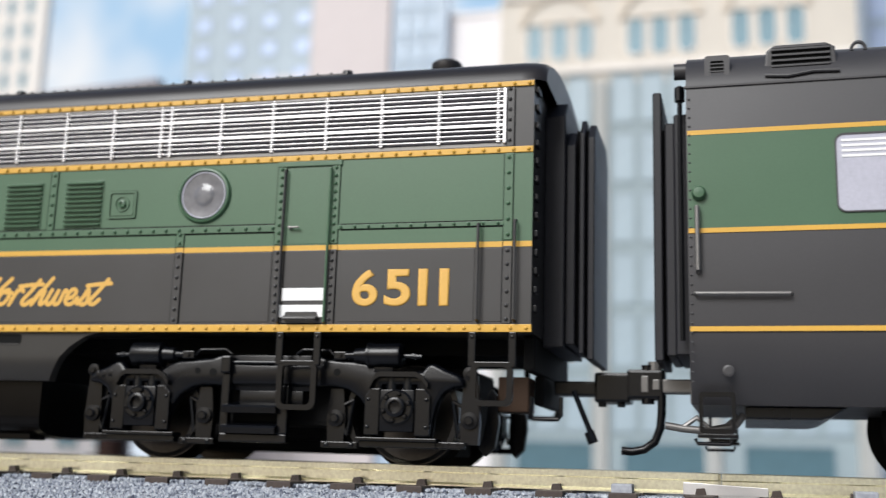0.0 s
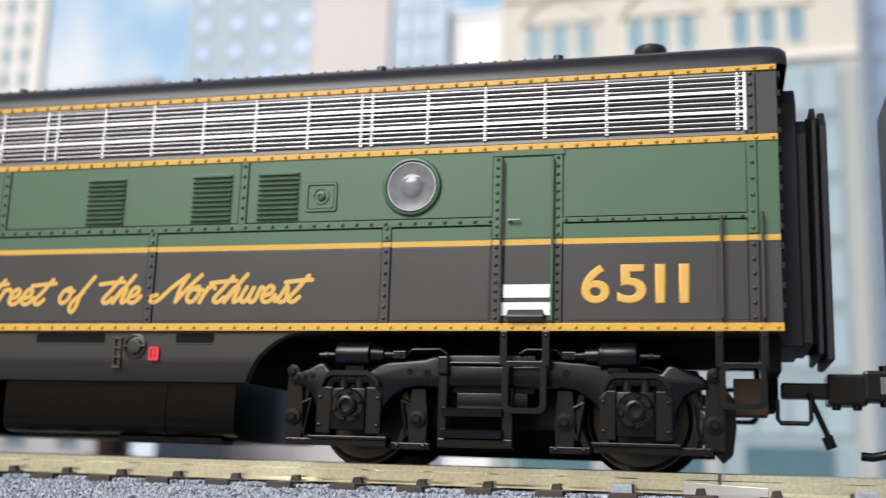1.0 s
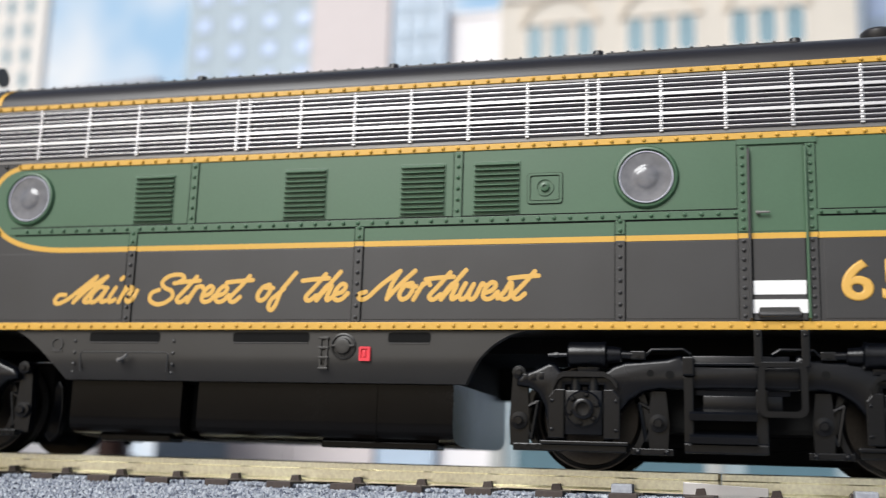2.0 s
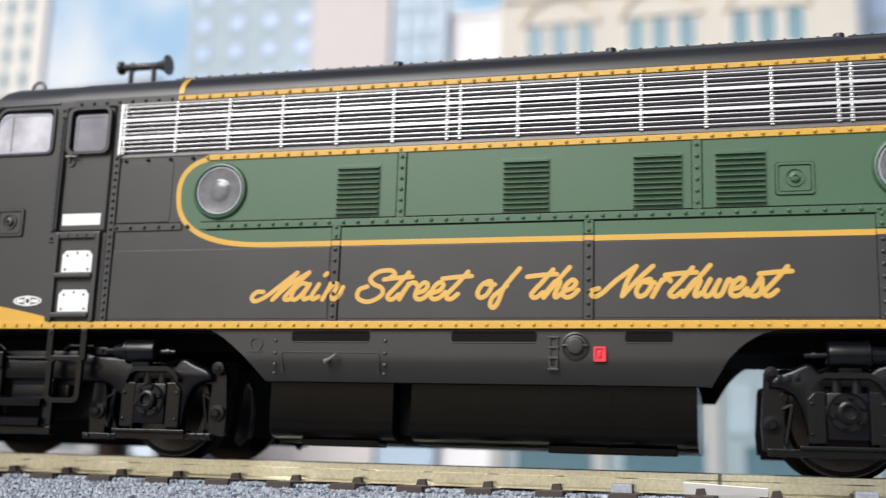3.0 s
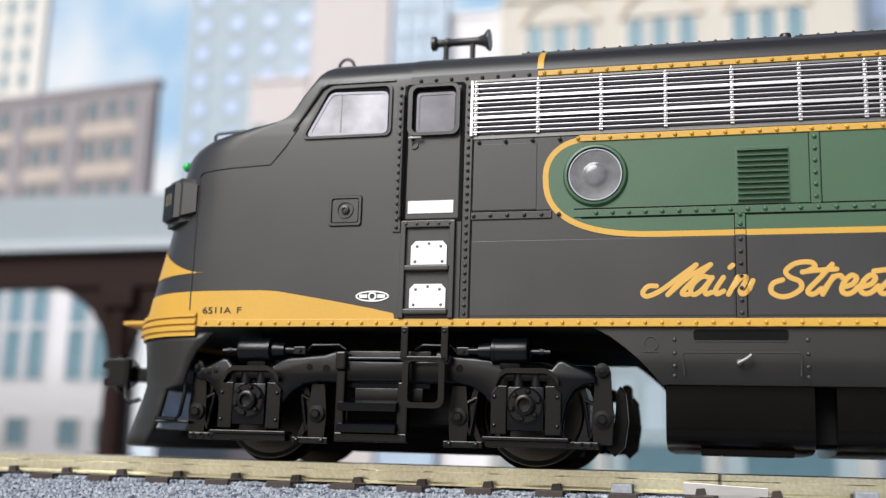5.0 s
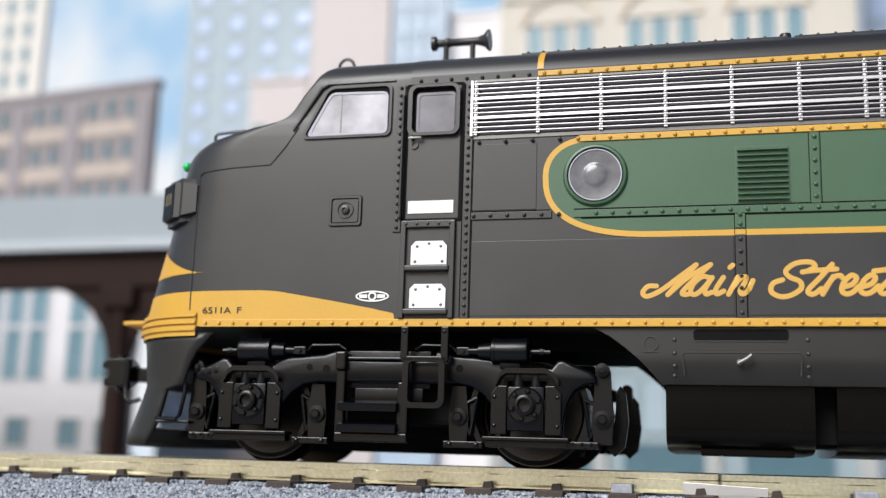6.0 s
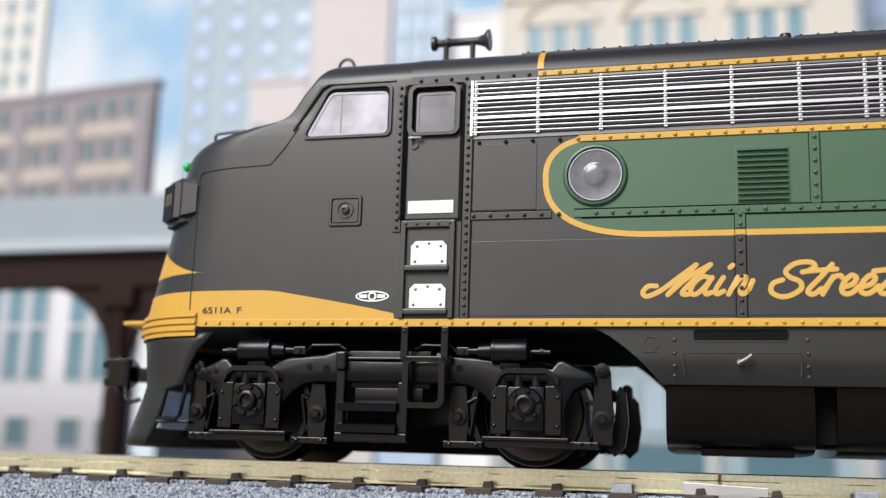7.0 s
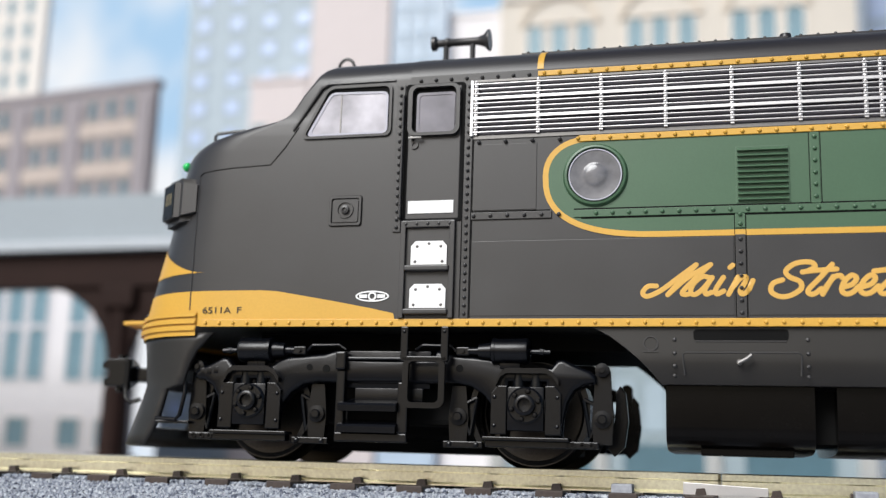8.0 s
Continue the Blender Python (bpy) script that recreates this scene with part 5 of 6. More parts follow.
def number_board(s):
    """Angled number board and marker housing on the nose."""
    h = new("number_board")
    h.empty_display_size = 0.003
    h.parent = loco
    def wedge(b, foot, z0, z1):
        lo = [b.verts.new((x, -s * y, z0)) for x, y in foot]
        hi = [b.verts.new((x, -s * y, z1)) for x, y in foot]
        fs = [b.faces.new(lo), b.faces.new(hi)]
        for i in range(len(foot)):
            j = (i + 1) % len(foot)
            fs.append(b.faces.new((lo[i], lo[j], hi[j], hi[i])))
    bm = bmesh.new()
    wedge(bm, [(-61.6, -16.0), (-64.9, -16.2), (-68.7, -12.8), (-66.2, -7.5), (-61.7, -9)], 27.1, 32.9)
    for v in bm.verts:
        if v.co.x > -64:
            v.co.z = 30.2 + (v.co.z - 30.2) * 0.78
    bmesh.ops.bevel(bm, geom=list(bm.edges), offset=0.75, segments=4, affect="EDGES")
    part("housing", bm, BLACK, h, smooth=True)
    bm = bmesh.new()
    d = Vector((-3.8, 3.5, 0)).normalized()
    nrm = Vector((-0.68, -0.735, 0))

    def plate(b, u0, u1, z0, z1, lift, thick):
        mid = Vector((-66.8, -14.5, 0)) + nrm * lift
        a0, a1 = mid + d * u0, mid + d * u1
        foot = [a0, a1, a1 - nrm * thick, a0 - nrm * thick]
        wedge(b, [(p.x, p.y) for p in foot], z0, z1)
    plate(bm, -1.75, 1.75, 28.0, 32.0, 0.06, 0.3)
    part("glass", bm, TANK, h, "black number glass")
    bm = bmesh.new()
    for k in range(3):
        plate(bm, -0.9 + 0.75 * k, -0.75 + 0.75 * k, 29.6, 31.0, 0.08, 0.15)
    part("digits", bm, FAINT, h, "illegible pale figures")
    bm = bmesh.new()
    bmesh.ops.create_icosphere(bm, subdivisions=2, radius=0.6, matrix=Matrix.Translation((-66.5, s * 11.2, 35.3)))
    part("marker_lens", bm, GREEN_LENS, h, "small green marker lens", smooth=True)
    bm = bmesh.new()
    cyl(bm, (-66.4, s * 11.1, 35.2), (-64.2, s * 10.4, 34.6), 0.42, 0.6, 12)
    part("marker_socket", bm, BLACK, h, smooth=True)


for side in (-1, 1):
    number_board(side)


def nose_fittings():
    bm = bmesh.new()
    lathe(bm, [(3.6, 0.0), (3.6, -2.2), (3.2, -2.6), (2.9, -2.6), (2.6, -1.8), (0.05, -0.6)], (-68.0, 0, 29.5), axis="x", seg=28)
    part("headlight", bm, STEEL, loco, "round nose headlight", smooth=True)
    for s in (-1, 1):
        bm = bmesh.new()
        tube(bm, [(-63.5, s * 10, 36.9), (-63.6, s * 10, 39.6), (-63.3, s * 10, 39.85), (-59.6, s * 10, 40.1), (-59.3, s * 10, 39.9), (-59.2, s * 10, 37.6)], 0.2)
        part("grab_iron", bm, BLACK, loco)
        bm = bmesh.new()
        tube(bm, [(-46.9 + 1.0 * math.cos(radians(a)), s * 9, 47.9 + 1.2 * math.sin(radians(a))) for a in range(0, 181, 20)], 0.2)
        part("lift_ring", bm, BLACK, loco)
        # side cab window: slanted front pane and square rear pane
        w = new("cab_window")
        w.empty_display_size = 0.003
        w.parent = loco

        def yy(a, b):
            return sorted((s * a, s * b))
        outer = softened([(-49.3, 36.45), (-38.3, 36.45), (-38.3, 42.75), (-46.1, 42.75)], 0.9)
        inner = softened([(-48.85, 36.7), (-38.6, 36.7), (-38.6, 42.4), (-45.9, 42.4)], 0.8)
        bm = bmesh.new()
        ring_prism(bm, outer, inner, *yy(16.78, 16.2))
        part("frame", bm, BLACK, w)
        # The recess shadow round the pane is a near-black plate.
        bm = bmesh.new()
        prism(bm, inner, *yy(16.54, 16.2))
        part("reveal_shade", bm, DARK, w)
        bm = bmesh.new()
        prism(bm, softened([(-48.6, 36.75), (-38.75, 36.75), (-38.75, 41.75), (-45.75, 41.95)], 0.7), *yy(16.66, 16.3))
        part("pane", bm, PANE, w, "plastic pane with pale reflections painted into its colour")
        bm = bmesh.new()
        ring_prism(bm, softened([(-48.6, 36.75), (-38.75, 36.75), (-38.75, 41.75), (-45.75, 41.95)], 0.7), softened([(-48.1, 36.98), (-38.98, 36.98), (-38.98, 41.5), (-45.6, 41.68)], 0.6), *yy(16.74, 16.5))
        part("pane_rim", bm, BLIND, w, "pale moulded edge of the pane")
        bm = bmesh.new()
        box(bm, -44.5, -44.35, *yy(16.72, 16.3), 36.8, 41.85)
        part("mullion", bm, DULL, w)
        bm = bmesh.new()
        tube(bm, [(-38.0, s * 16.5, 43.05), (-46.0, s * 16.7, 43.0), (-46.9, s * 16.7, 42.6), (-50.3, s * 16.55, 37.6)], 0.17)
        part("rain_gutter", bm, BLACK, w)
        # windshield half
        bm = bmesh.new()
        tip = [plan(z, 0.08, 24) for z in (39.4, 40.4, 41.4, 42.4, 43.4)]
        vs = [[bm.verts.new((p[i][0], p[i][1] * -s, z)) for i in range(7, 22)] for p, z in zip(tip, (39.4, 40.4, 41.4, 42.4, 43.4))]
        for a, b in zip(vs, vs[1:]):
            for i in range(len(a) - 1):
                bm.faces.new((a[i], a[i + 1], b[i + 1], b[i]))
        part("windshield", bm, PANE_DARK, loco, smooth=True)
    # air horn pair on the roof
    h = new("air_horn")
    h.empty_display_size = 0.003
    h.location = Vector((0, -6.0, 0)) * K
    h.parent = loco
    bm = bmesh.new()
    lathe(bm, [(1.35, 0.0), (1.35, 0.2), (0.75, 0.8), (0.5, 1.6), (0.48, 5.0), (0.62, 5.2), (0.62, 5.6), (0.48, 5.8), (0.48, 6.6), (0.9, 6.9), (0.9, 7.4), (0.05, 7.5)], (-37.0, 0, 51.6), axis="x", seg=20)
    bmesh.ops.scale(bm, vec=(-1, 1, 1), verts=bm.verts)
    bmesh.ops.translate(bm, vec=(-66.4, 0, 0), verts=bm.verts)
    part("trumpet", bm, BLACK, h, smooth=True)
    bm = bmesh.new()
    for x in (-31.6, -35.0):
        cyl(bm, (x, 0, 48.0), (x, 0, 51.3), 0.34, seg=10)
        cyl(bm, (x, 0, 47.8), (x, 0, 48.5), 0.7, seg=10)
    part("stand", bm, BLACK, h)


nose_fittings()


def roof_details():
    # raised, riveted roof hatches along the crown
    def arch_y(t):
        return -HALF * math.cos(t), EAVE + CROWN * math.sin(t) ** 0.95
    for x0, x1 in ((-24.0, 5.2), (6.0, 30.5), (31.3, 55.0), (55.8, 76.5)):
        bm = bmesh.new()
        ts = [math.radians(a) for a in range(36, 145, 6)]
        low = [arch_y(t) for t in ts]
        high = [(y, z + 0.16) for y, z in low]
        prof = high + low[::-1]
        a = [bm.verts.new((x0, y, z)) for y, z in prof]
        b = [bm.verts.new((x1, y, z)) for y, z in prof]
        n = len(prof)
        for i in range(n):
            j = (i + 1) % n
            bm.faces.new((a[i], a[j], b[j], b[i]))
        bm.faces.new(a)
        bm.faces.new(b[::-1])
        p = part("roof_hatch", bm, ROOF, loco, "raised black roof hatch", smooth=True)
        bm = bmesh.new()
        for s in (-1, 1):
            for x in span(x0 + 0.6, x1 - 0.6, 1.75):
                y, z = arch_y(math.radians(41))
                bmesh.ops.create_icosphere(bm, subdivisions=1, radius=0.22, matrix=Matrix.Translation((x, -s * y, z + 0.14)))
        part("riveting", bm, ROOF, p, kind="stuff")
        bm = bmesh.new()
        y, z = arch_y(math.radians(41))
        lathe(bm, [(0.7, z - 0.4), (0.6, z + 0.35), (0.4, z + 0.42), (0.02, z + 0.43)], (x1 - 0.2, y, 0), axis="z", seg=12)
        part("vent_cap", bm, ROOF, p, smooth=True)
    # yellow line over the roof behind the cab
    bm = bmesh.new()
    ts = [math.radians(a) for a in range(0, 181, 6)]
    pts = [arch_y(t) for t in ts]
    a = [bm.verts.new((-21.6, y * 1.004, z + 0.05)) for y, z in pts]
    b = [bm.verts.new((-20.9, y * 1.004, z + 0.05)) for y, z in pts]
    for i in range(len(pts) - 1):
        bm.faces.new((a[i], a[i + 1], b[i + 1], b[i]))
    ob = part("roof_line", bm, YELLOW, loco, "yellow line painted over the roof", smooth=True)
    # exhaust stack with its collar, and a thin plate beside it
    bm = bmesh.new()
    lathe(bm, [(2.3, 47.6), (2.3, 49.0), (1.75, 49.3), (1.75, 49.9), (2.0, 50.3), (2.0, 51.1), (1.7, 51.4), (1.2, 51.4), (1.1, 50.5), (0.05, 50.4)], (86.2, -2.5, 0), axis="z", seg=24)
    part("stack", bm, ROOF, loco, "short black exhaust stack", smooth=True)


roof_details()


def skirt_details():
    for s in (-1, 1):
        def yy(a, b):
            return sorted((s * a, s * b))
        for x0, x1 in ((-5.1, 4.2), (13.5, 22.9), (32.2, 37.1)):
            bm = bmesh.new()
            prism(bm, rounded(x0, x1, 13.2, 14.35, 0.35), *yy(16.23, 16.0))
            part("skirt_slot", bm, DARK, loco)
            bm = bmesh.new()
            tube(bm, [(x0 + 0.2, s * 16.2, 13.15), (x1 - 0.2, s * 16.2, 13.15)], 0.1, 6)
            part("slot_lip", bm, BLACK, loco)
        bm = bmesh.new()
        rivets(bm, [(x, z) for x in (-7.0, 6.0) for z in (9.6, 10.6, 11.9, 13.3)], s * 16.2, 0.24, s, 0.18)
        part("riveting", bm, BLACK, loco, kind="stuff")
        bm = bmesh.new()
        tube(bm, [(-6.0, s * 16.2, 9.7), (-6.2, s * 16.2, 11.8), (-5.8, s * 16.2, 12.0), (5.0, s * 16.2, 12.0), (5.4, s * 16.2, 11.8), (5.3, s * 16.2, 9.7)], 0.1, 6)
        part("skirt_bead", bm, BLACK, loco)
        bm = bmesh.new()
        cyl(bm, (-0.6, s * 16.1, 11.0), (-0.6, s * 16.9, 11.0), 0.3, seg=10)
        tube(bm, [(-0.7, s * 16.9, 10.9), (0.1, s * 17.0, 11.3), (0.6, s * 17.0, 11.7)], 0.2)
        part("drain_valve", bm, DULL, loco, "small grey drain valve")
        # fuel filler, sight glass and red cut-off
        bm = bmesh.new()
        lathe(bm, [(1.5, s * 16.1), (1.5, s * 16.35), (1.3, s * 16.42), (1.2, s * 16.25), (0.95, s * 16.3), (0.85, s * 16.6), (0.6, s * 16.65), (0.02, s * 16.6)], (27.0, 0, 12.8), seg=18)
        box(bm, 25.6, 28.4, *yy(16.6, 16.2), 12.7, 12.95, 0.08)
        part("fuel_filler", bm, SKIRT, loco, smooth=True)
        bm = bmesh.new()
        ring_prism(bm, rounded(24.2, 25.2, 10.4, 13.9, 0.3), rounded(24.42, 24.98, 10.6, 13.7, 0.2), *yy(16.4, 16.1))
        for z in (10.3, 11.5, 12.6, 13.7):
            box(bm, 24.1, 25.3, *yy(16.45, 16.1), z - 0.12, z + 0.12, 0.05)
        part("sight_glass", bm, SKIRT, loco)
        bm = bmesh.new()
        ring_prism(bm, rounded(28.95, 30.25, 11.15, 12.75, 0.15), rounded(29.2, 30.0, 11.4, 12.5, 0.1), *yy(16.5, 16.1))
        box(bm, 29.15, 30.05, *yy(16.35, 16.1), 11.35, 12.55)
        box(bm, 29.4, 29.75, *yy(16.5, 16.3), 11.6, 12.3, 0.05)
        part("fuel_cutoff", bm, RED, loco, "red fuel cut-off plate")
        bm = bmesh.new()
        lathe(bm, [(0.8, s * 16.1), (0.8, s * 16.32), (0.65, s * 16.32), (0.62, s * 16.15)], (-9.4, 0, 12.9), seg=16)
        box(bm, -10.2, -8.6, *yy(16.3, 16.1), 12.0, 12.15)
        part("round_cover", bm, BLACK, loco)
    # brackets and drain plates under the tanks
    for x0, x1, z in ((-4.6, 4.6, 1.95), (23.7, 37.3, 1.9)):
        bm = bmesh.new()
        box(bm, x0, x1, -12.8, -9.5, z - 0.2, z + 0.6, 0.15)
        part("tank_skid", bm, TANK, loco)
    for x in (30.3,):
        bm = bmesh.new()
        arc = [(math.copysign(14.5 * abs(math.cos(radians(a))) ** 0.36, math.cos(radians(a))), 4.6 - 2.6 * math.sin(radians(a)) ** 0.55) for a in range(0, 181, 10)]
        pts = [(14.5, 8.9)] + arc + [(-14.5, 8.9)]
        a = [bm.verts.new((x - 0.35, y, z)) for y, z in pts]
        b = [bm.verts.new((x + 0.35, y, z)) for y, z in pts]
        bm.faces.new(a)
        bm.faces.new(b[::-1])
        for i in range(len(pts)):
            j = (i + 1) % len(pts)
            bm.faces.new((a[i], a[j], b[j], b[i]))
        part("tank_strap", bm, TANK, loco, smooth=True)
    bm = bmesh.new()
    box(bm, -7.5, 39.0, -12.5, 12.5, 8.6, 14.6)
    part("underframe", bm, DARK, loco)


skirt_details()


def tail():
    bm = bmesh.new()
    box(bm, 98.8, 100.1, -13.0, 13.0, 10.8, 14.6, 0.25)
    box(bm, 98.9, 100.0, -6.0, 6.0, 7.4, 10.8, 0.25)
    part("buffer_beam", bm, DARK, loco)
    bm = bmesh.new()
    box(bm, 95.2, 98.8, -9.0, -5, 6.4, 10.4, 0.2)
    part("weight", bm, BRASS, loco, "copper-coloured ballast weight")
    bm = bmesh.new()
    box(bm, 100.2, 100.6, -0.9, 0.9, 0, 0.7, 0.1)
    rung = part("end_rung", bm, BLACK, loco, at=(0, -14.7, 17))
    for z in span(17, 42, 2.1):
        for y in (-14.7, 14.7):
            if (y, z) != (-14.7, 17):
                again("end_rung", rung, loco, (0, y, z))
    d = new("diaphragm")
    d.empty_display_size = 0.004
    d.parent = loco
    for name, x0, x1, w, z0, z1 in (("mounting", 100.2, 102.6, 8.6, 13.9, 43.6), ("bellows", 102.6, 103.7, 7.6, 14.3, 40.2), ("face_plate", 104.2, 104.8, 7.8, 13.2, 41.6), ("face_plate", 105.1, 105.9, 7.2, 12.6, 41.2)):
        bm = bmesh.new()
        prof = [(-w, z0), (w, z0), (w, z1 - 2.2), (w - 2, z1), (-w + 2, z1), (-w, z1 - 2.2)]
        a = [bm.verts.new((x0, y, z)) for y, z in prof]
        b = [bm.verts.new((x1, y, z)) for y, z in prof]
        bm.faces.new(a)
        bm.faces.new(b[::-1])
        for i in range(6):
            j = (i + 1) % 6
            bm.faces.new((a[i], a[j], b[j], b[i]))
        bmesh.ops.bevel(bm, geom=list(bm.edges), offset=0.12, segments=1, affect="EDGES")
        part(name, bm, RUBBER, d)
    bm = bmesh.new()
    box(bm, 103.7, 104.2, -6.2, 6.2, 14.5, 40.2)
    box(bm, 104.8, 105.1, -6.2, 6.2, 14.5, 40.2)
    part("spacer", bm, DARK, d)
    c = new("coupler")
    c.empty_display_size = 0.003
    c.parent = loco
    bm = bmesh.new()
    box(bm, 100.5, 106.2, -1.6, 1.6, 8.9, 10.6, 0.2)
    part("shank", bm, CHASSIS, c)
    bm = bmesh.new()
    box(bm, 105.4, 109.6, -2.6, 2.2, 8.1, 11.6, 0.35)
    box(bm, 109.2, 113.6, -2.8, 0.4, 8.5, 12.0, 0.4)
    cyl(bm, (111.6, -2.0, 8.0), (111.6, -2.0, 12.5), 0.75, seg=12)
    for x in (106.3, 108.5):
        cyl(bm, (x, -1.8, 7.6), (x, -1.8, 8.4), 0.5, seg=10)
    part("head", bm, CHASSIS, c)
    bm = bmesh.new()
    box(bm, 110.9, 111.7, -3.0, -2.6, 9.3, 11.2, 0.1)
    box(bm, 112.2, 113.0, -3.0, -2.6, 9.6, 10.8, 0.1)
    cyl(bm, (112.4, -1.9, 11.6), (112.4, -1.9, 12.9), 0.8, seg=12)
    part("knuckle", bm, DULL, c, "bright worn knuckle")
    bm = bmesh.new()
    tube(bm, [(113.2, -2.5, 9.0), (113.2, -2.5, 7.0), (113.0, -2.5, 5.2), (112.4, -2.5, 3.7), (111.2, -2.5, 2.8), (109.8, -2.5, 2.5), (108.6, -2.5, 2.6)], 0.5, 10)
    part("trip_pin", bm, CHASSIS, c, "curved black trip pin", smooth=True)
    bm = bmesh.new()
    tube(bm, [(103.2, -4, 9.3), (104.3, -4, 6.6), (105.3, -4, 4.2)], 0.32)
    tube(bm, [(105.0, -4, 4.6), (105.5, -4, 3.3)], 0.6)
    part("air_hose", bm, CHASSIS, loco, "hanging black air hose")
    bm = bmesh.new()
    tube(bm, [(99.6, -12, 8.0), (99.6, -12, 6.0), (99.9, -12, 5.6), (102.6, -12, 5.6), (102.9, -12, 6.0), (102.9, -12, 8.0)], 0.25)
    part("cut_lever", bm, CHASSIS, loco)


RUBBER = material("black_rubber", (0.014, 0.014, 0.018), 0.5, vary=0.2, bump=0.1, spec=0.35)
tail()
# ---- the coach ----
coach = thing("passenger_coach", "dark grey and green passenger coach model with yellow lines", "coach")


def coach_shell():
    half = 16.4
    prof = [(half - 3.0, 6.9), (half - 1.3, 9.3), (half - 0.35, 12), (half, 15), (half, 40.3), (half - 0.5, 42.0), (half - 2.0, 43.9), (half - 5, 45.4), (half - 10, 46.4), (0, 46.8)]
    full = [(-y, z) for y, z in prof] + [(y, z) for y, z in prof[-2::-1]]
    bm = bmesh.new()
    a = [bm.verts.new((117.2, y, z)) for y, z in full]
    b = [bm.verts.new((400, y, z)) for y, z in full]
    bm.faces.new(a)
    bm.faces.new(b[::-1])
    for i in range(len(full)):
        j = (i + 1) % len(full)
        bm.faces.new((a[i], a[j], b[j], b[i]))
    part("body", bm, COACH_BLACK, coach, smooth=True)
    for s in (-1, 1):
        def yy(p, q):
            return sorted((s * p, s * q))
        bm = bmesh.new()
        box(bm, 117.3, 400, *yy(16.3, 16.46), 24.9, 35.0)
        part("green_panel", bm, GREEN, coach)
        for z in (14.4, 24.65, 35.25):
            bm = bmesh.new()
            box(bm, 117.3, 400, *yy(16.3, 16.49), z - 0.25, z + 0.25)
            part("yellow_line", bm, YELLOW, coach)
        bm = bmesh.new()
        box(bm, 117.0, 400, *yy(16.3, 16.55), 40.2, 40.5, 0.06)
        part("roof_gutter", bm, COACH_BLACK, coach)
        for x in range(132, 380, 24):
            w = new("window")
            w.empty_display_size = 0.003
            w.parent = coach
            w.location = Vector((x, 0, 0)) * K
            bm = bmesh.new()
            ring_prism(bm, rounded(-0.05, 16.05, 26.1, 34.4, 0.9), rounded(0.1, 15.9, 26.25, 34.2, 0.8), *yy(16.62, 16.4))
            part("frame", bm, COACH_BLACK, w)
            bm = bmesh.new()
            prism(bm, rounded(0.1, 15.9, 26.25, 34.2, 0.8), *yy(16.56, 16.4))
            part("pane", bm, BLIND, w, "clear pane with pale interior behind")
            bm = bmesh.new()
            for k in range(4):
                box(bm, 0.6, 15.4, *yy(16.62, 16.5), 33.5 - 0.55 * k, 33.75 - 0.55 * k)
            part("blind_slat", bm, WHITE, w, "white slatted blind")
        # grab irons, tail lamp and rivets beside the vestibule
        bm = bmesh.new()
        tube(bm, [(118.2, s * 16.4, 27.2), (118.2, s * 17.1, 27.1), (118.2, s * 17.1, 20.4), (118.2, s * 16.4, 20.3)], 0.26)
        part("grab_iron", bm, DULL, coach, "bare grey metal grab iron")
        bm = bmesh.new()
        tube(bm, [(117.8, s * 16.4, 18.1), (117.9, s * 17.0, 18.0), (127.2, s * 17.0, 17.9), (127.3, s * 16.4, 17.9)], 0.2)
        part("grab_iron", bm, DULL, coach, "bare grey metal grab iron")
        bm = bmesh.new()
        lathe(bm, [(0.75, s * 16.4), (0.75, s * 16.9), (0.55, s * 17.2), (0.02, s * 17.25)], (118.4, 0, 28.6), seg=16)
        part("marker_lamp", bm, GREEN, coach, smooth=True)
        bm = bmesh.new()
        rivets(bm, [(117.5, z) for z in range(9, 40)], s * 16.46, 0.14, s, 0.1)
        part("riveting", bm, COACH_BLACK, coach, kind="stuff")
        bm = bmesh.new()
        lathe(bm, [(0.6, s * 15.6), (0.6, s * 15.95), (0.4, s * 16.0), (0.02, s * 16.0)], (121.0, 0, 10.2), seg=14)
        part("round_cover", bm, COACH_BLACK, coach)
        # corner step frame
        bm = bmesh.new()
        ring_prism(bm, rounded(118.0, 121.6, 3.9, 8.1, 0.4), rounded(118.4, 121.2, 4.4, 7.6, 0.3), *yy(15.0, 15.5))
        tube(bm, [(117.6, s * 15.2, 3.4), (117.8, s * 15.2, 2.9), (121.0, s * 15.2, 2.9), (121.2, s * 15.2, 3.4)], 0.2)
        box(bm, 117.8, 121.8, *yy(13.5, 15.6), 3.5, 3.9, 0.1)
        part("corner_step", bm, CHASSIS, coach)
    # roof boxes and vents
    bm = bmesh.new()
    box(bm, 119.4, 121.6, -15.7, -10.5, 41.0, 44.0, 0.25)
    ring_prism(bm, rounded(119.2, 121.8, 40.9, 43.9, 0.3), rounded(119.8, 121.2, 41.5, 43.3, 0.2), -16.0, -15.6)
    box_part = part("roof_box", bm, COACH_BLACK, coach)
    bm = bmesh.new()
    box(bm, 119.8, 121.2, -15.85, -15.6, 41.5, 43.3)
    part("opening", bm, DARK, box_part)
    for k in range(4):
        bm = bmesh.new()
        box(bm, 119.8, 121.2, -15.95, -15.8, 41.65 + 0.42 * k, 41.8 + 0.42 * k, 0.03)
        part("slat", bm, COACH_BLACK, box_part)
